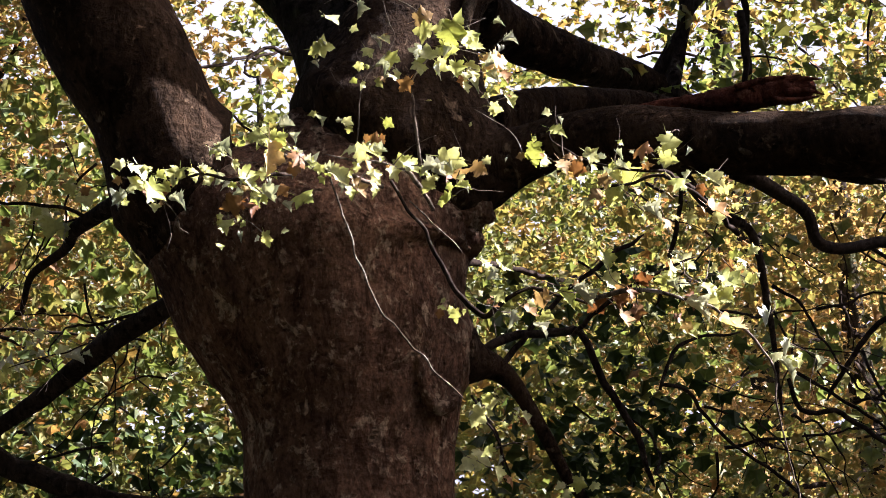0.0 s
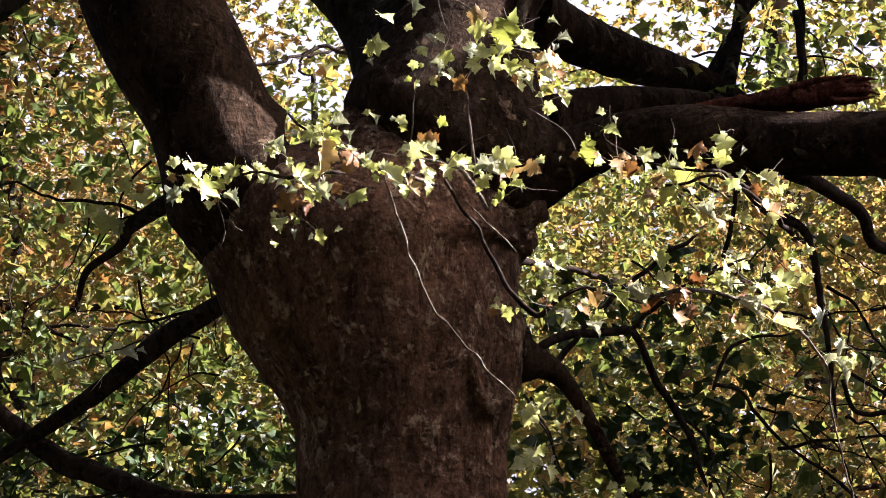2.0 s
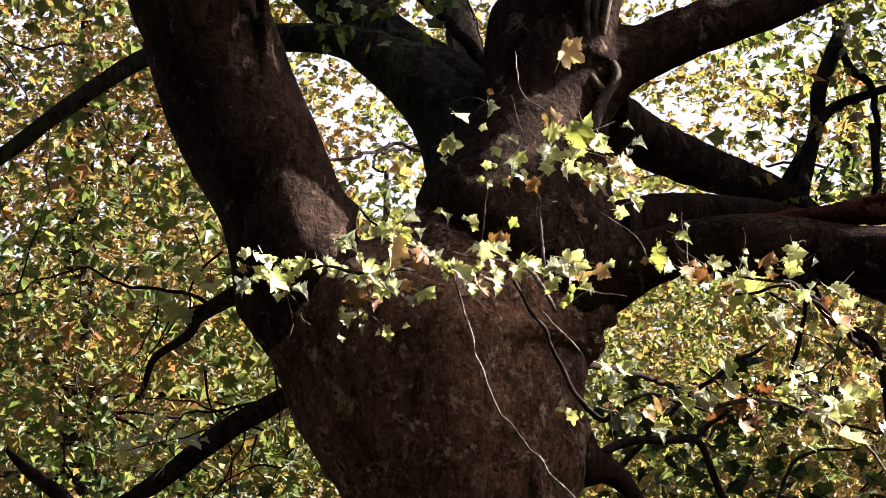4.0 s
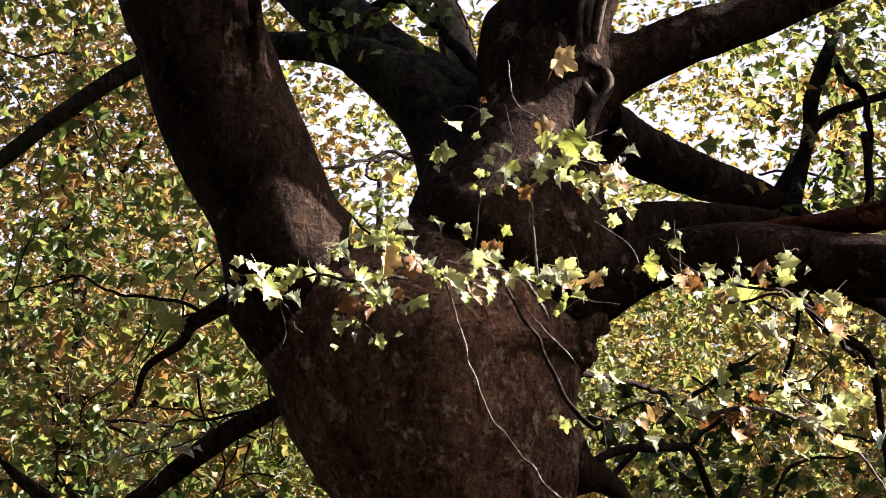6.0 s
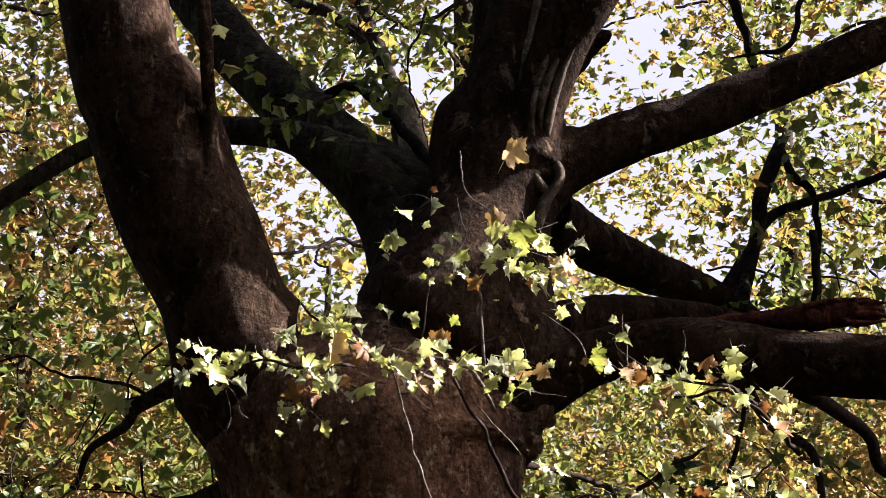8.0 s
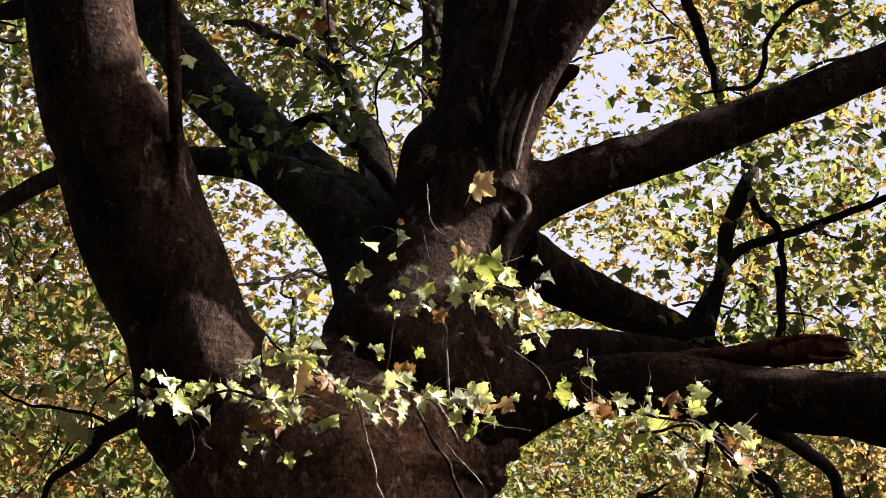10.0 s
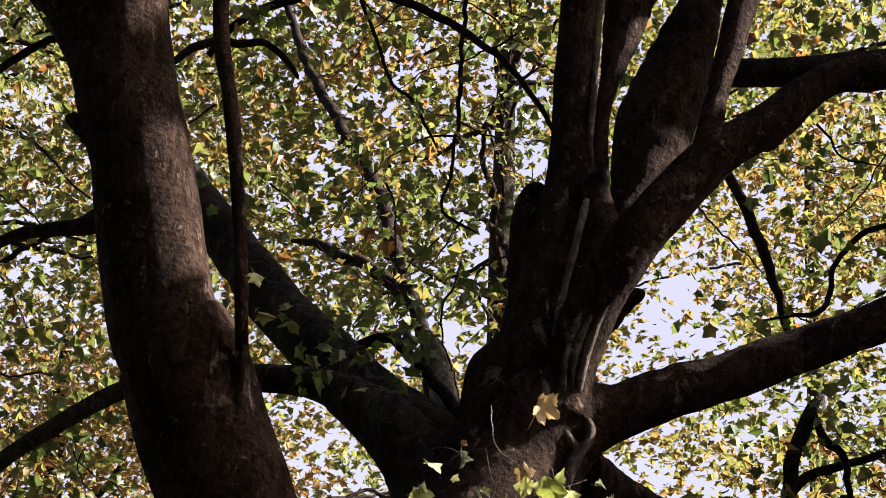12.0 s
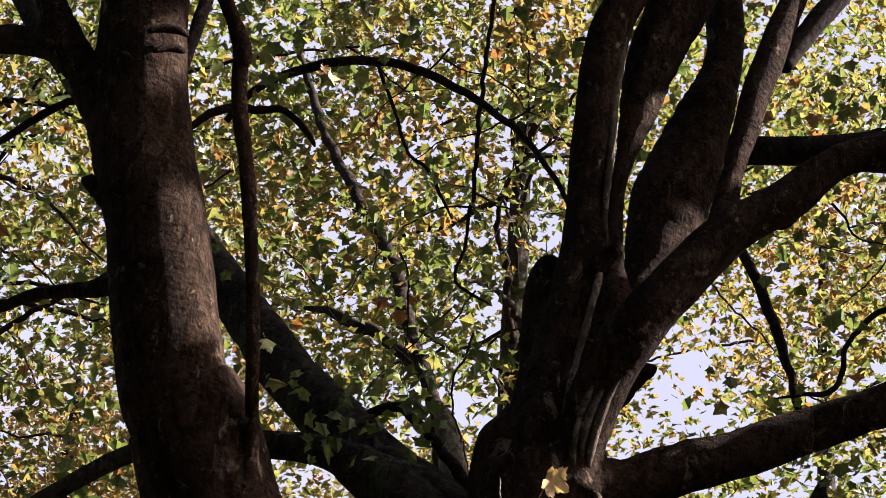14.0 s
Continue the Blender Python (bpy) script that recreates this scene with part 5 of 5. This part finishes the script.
# dark leaves put shade into the foliage beside the trunk
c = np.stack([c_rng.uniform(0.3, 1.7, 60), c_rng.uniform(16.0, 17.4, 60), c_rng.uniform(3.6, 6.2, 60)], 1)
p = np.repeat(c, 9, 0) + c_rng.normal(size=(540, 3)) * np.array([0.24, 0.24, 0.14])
part_mesh("crown", leaf_mass("crown", p, c_rng.uniform(0.08, 0.15, len(p)), 57, 0.7, False, True), [SHADED_LEAF], tree, "green leaves beside the trunk, shade painted into their colour", "stuff")
# loose foliage hanging on either side behind the trunk
for x0, x1, z0, z1, n in ((-5.5, -1.9, 5.6, 8.8, 190), (0.7, 5.2, 3.2, 6.4, 60), (-5.5, -3.2, 8, 12.5, 70), (1.5, 5.5, 7.5, 12, 90), (-2.8, 0.6, 10.0, 13.8, 75), (-5.5, 5.0, 12.0, 14.5, 110)):
    c = np.stack([c_rng.uniform(x0, x1, n), c_rng.uniform(17.7 if z0 == 5.6 else 16.4, 19.8, n), c_rng.uniform(z0, z1, n)], 1)
    p = np.repeat(c, 9, 0) + c_rng.normal(size=(n * 9, 3)) * np.array([0.3, 0.3, 0.16])
    part_mesh("crown", leaf_mass("crown", p, (0.075 if z0 > 7 else 0.085) + 0.075 * c_rng.uniform(0, 1, len(p)) ** 1.3, 5 + n, 0.7, False, True), [HANGING_LEAF], tree, "loose hanging green and yellow leaves", "stuff")


def clear_view(q):
    """Keeps the added trees out of the camera's view and the aimed sun shafts."""
    ahead = (q[:, 1] > 0) & (abs(q[:, 0]) < 0.34 * q[:, 1] + 2.0) & (q[:, 2] < 4.0 + 0.95 * q[:, 1])
    z0 = q[:, 2] - 0.695 * q[:, 0]
    lit = (across(q) > 11.4) & (across(q) < 13.75) & (z0 > 3.5) & (z0 < 9.5)
    return ~ahead & ~lit & (q[:, 2] > 2.0) & shade_side(q)


# keeps the aimed sun shafts free of leaves
def shade_side(q):
    ok = np.ones(len(q), bool)
    s = np.array(SUN)
    for x, y, z, r in GAPS:
        d = q - np.array([x, y, z])
        d = d - (d @ s)[:, None] * s
        ok &= (d ** 2).sum(1) > (r + 0.19) ** 2
    return ok


def view_opening(q):
    """Cones from the camera cleared of leaves so that sky shows, ragged at the edge."""
    v = q - np.array([0, 0, 1.6])
    v = v / np.linalg.norm(v, axis=1)[:, None]
    ang = np.full(len(q), 9.0)
    for x, y, z, wide in [(0.0630, 0.8990, 0.4334, 1.25), (0.0006, 0.8600, 0.5102, 0.55), (-0.0008, 0.8711, 0.4911, 0.4)]:
        ang = np.minimum(ang, np.arccos(np.clip(v @ np.array([x, y, z]), -1, 1)) / wide)
    r = np.random.default_rng(len(q) + 7).uniform(0, 1, len(q))
    return (r < 0.17) | (ang > 0.013 + 0.017 * np.random.default_rng(len(q)).uniform(0, 1, len(q)) ** 1.6)


LOOSE = 0.36                                            # share of leaves kept at middle slope as seen from the camera


# thins leaves by slope and side in the camera's view, to fit it
def far_crown(q):
    slope = (q[:, 2] - 1.6) / q[:, 1]
    share = np.interp(slope, [0.27, 0.33, 0.39, 0.44, 0.52, 0.7], [1.0, LOOSE, LOOSE, 0.46, 0.62, 0.95]) * np.where(q[:, 0] > 0.03 * q[:, 1], np.interp(slope, [0.38, 0.5], [1.1, 0.62]), 1.0)
    share = share * np.where((abs(q[:, 0] + 0.05 * q[:, 1]) > 0.26 * q[:, 1]) | (slope < 0.12), 0.2, 1.0) * np.where(q[:, 0] > 0.235 * q[:, 1], 0.25, 1.0)
    return (q[:, 2] > 1.5) & view_opening(q) & (np.random.default_rng(len(q) + 1).uniform(0, 1, len(q)) < share)


def back_tree(x, y, height, half, count, per, seed, size=(0.09, 0.17), boughs=14, keep=None, mid=None, leaf=CROWN_LEAF, label="autumn plane tree with green and rusty leaves"):
    """A tree behind: trunk, wandering boughs, and a crown of many leaves."""
    rng = np.random.default_rng(seed)
    t = empty("background_tree", (x, y, 0), label, "tree", "plane trees")
    mid = mid or height * 0.56
    part_mesh("trunk", tube([(x, y, -0.2, 0.42), (x, y, 1.0, 0.34), (x + 0.2, y, mid * 0.6, 0.28), (x, y + 0.2, mid, 0.2), (x, y, height * 0.85, 0.06)], 14, 0.06, 0.3, seed), [BARK_MOSS], t)
    for k in range(boughs):
        a = rng.uniform(0, 2 * math.pi)
        if k % 2:
            a = math.atan2(18 - y, rng.uniform(-3, 3) - x)
        z = rng.uniform(0.22, 0.75) * height
        rows = bough(rng, (x, y, z), (math.cos(a), math.sin(a), rng.uniform(-0.2, 0.6)), rng.uniform(0.7, 1.2) * half[0], rng.uniform(0.025, 0.07), 0.09)
        part_mesh("branch", tube(rows, 6, 0.1, 0.12, seed + k, 1.5), [BARK_TWIG], t)
    q = clumps(rng, (x, y, mid), half, count, per, (0.3, 0.3, 0.15), keep or far_crown, 1 if keep else 9)
    part_mesh("crown", leaf_mass("crown", q, size[0] + (size[1] - size[0]) * rng.uniform(0, 1, len(q)) ** 1.3, seed, 0.5, leaf == SCREEN_LEAF, leaf != SCREEN_LEAF and y < 35), [leaf], t, "", "stuff")
    return t


back_tree(-8.5, 25, 24, (6.5, 5.0, 10), 1500, 24, 21, (0.07, 0.16), 34)
back_tree(7.6, 24.5, 24, (6.0, 4.5, 10), 1450, 24, 22, (0.07, 0.16), 34)
back_tree(-0.5, 30, 29, (7.0, 5.0, 13), 2300, 24, 23, (0.075, 0.17), 30)
back_tree(-12, 38, 32, (8, 6.0, 15), 1900, 22, 24, (0.11, 0.21))
back_tree(5.5, 41, 32, (8, 6.0, 15), 1900, 22, 25, (0.11, 0.21))
back_tree(13, 36, 28, (7.0, 6.0, 13), 900, 24, 26, (0.11, 0.25))
back_tree(-4, 50, 24, (10, 6.0, 10), 2400, 13, 27, (0.18, 0.3))
back_tree(11, 54, 24, (9, 6.0, 10), 2000, 13, 28, (0.18, 0.3))
back_tree(-18, 54, 24, (9, 6.0, 10), 2000, 13, 29, (0.18, 0.3))
back_tree(-6.5, 29, 18, (3.6, 2.0, 3.4), 1000, 12, 30, (0.06, 0.12), 12, lambda q: q[:, 2] > 1.5, 11.8, RUST_LEAF, "rusty and tan autumn tree in the sun")
back_tree(6.0, 33, 15, (4.5, 2.0, 3.6), 700, 12, 20, (0.06, 0.12), 12, lambda q: q[:, 2] > 1.5, 9.0, RUST_LEAF, "rusty and tan autumn tree in the sun")
w_rng = np.random.default_rng(77)
q = np.stack([w_rng.uniform(-34, 30, 16000), w_rng.uniform(64, 82, 16000), 26 * w_rng.uniform(0, 1, 16000) ** 0.85], 1)
q = q + w_rng.normal(0, 0.8, q.shape)
me = leaf_mass("far_woods", q, w_rng.uniform(0.5, 0.9, len(q)), 78)
me.materials.append(CROWN_LEAF)
tagged(new("far_woods", me), "dense dark green and rusty woods far behind the trees", "woods", kind="stuff")
# unseen trees added round about to block sky light and sun
for x, y, height, half, count, seed, mid in ((-15, 14, 18, (6, 7, 7), 1700, 31, None), (-9, 1, 20, (7, 7, 7), 2300, 32, 12), (9, -4, 12, (7, 6, 5), 1800, 33, 6), (-6, -12, 32, (10, 7, 14), 2800, 34, 18),
                                              (-14, -10, 30, (9, 7, 14), 2400, 35, 17), (15, -11, 15, (9, 7, 6), 1700, 36, 8), (16, 4, 15, (5, 6, 5), 1000, 37, 8), (-7, -4, 18, (9, 9, 5), 3400, 38, 12),
                                              (10, 7, 9, (4.5, 6, 4.5), 1600, 39, 4.5), (11, 15, 8, (5, 6, 4), 1400, 40, 4), (5, -18, 20, (12, 6, 9), 1800, 41, 10), (-20, 3, 18, (6, 9, 8), 1500, 42, 9), (15.5, 27, 19, (4.5, 7, 8), 800, 45, 11), (21, 43, 26, (6, 10, 11), 850, 46, 14), (-5, 0, 28, (11, 10, 4), 2900, 43, 20), (-6, -8, 30, (11, 5, 9), 2100, 44, 19)):
    back_tree(x, y, height, half, count, 9 if seed not in (43, 44) else 7, seed, (0.35, 0.55) if seed not in (43, 44) else (0.6, 0.9), 6, clear_view, mid, SCREEN_LEAF, "unseen added tree that blocks light, dense darkened foliage")
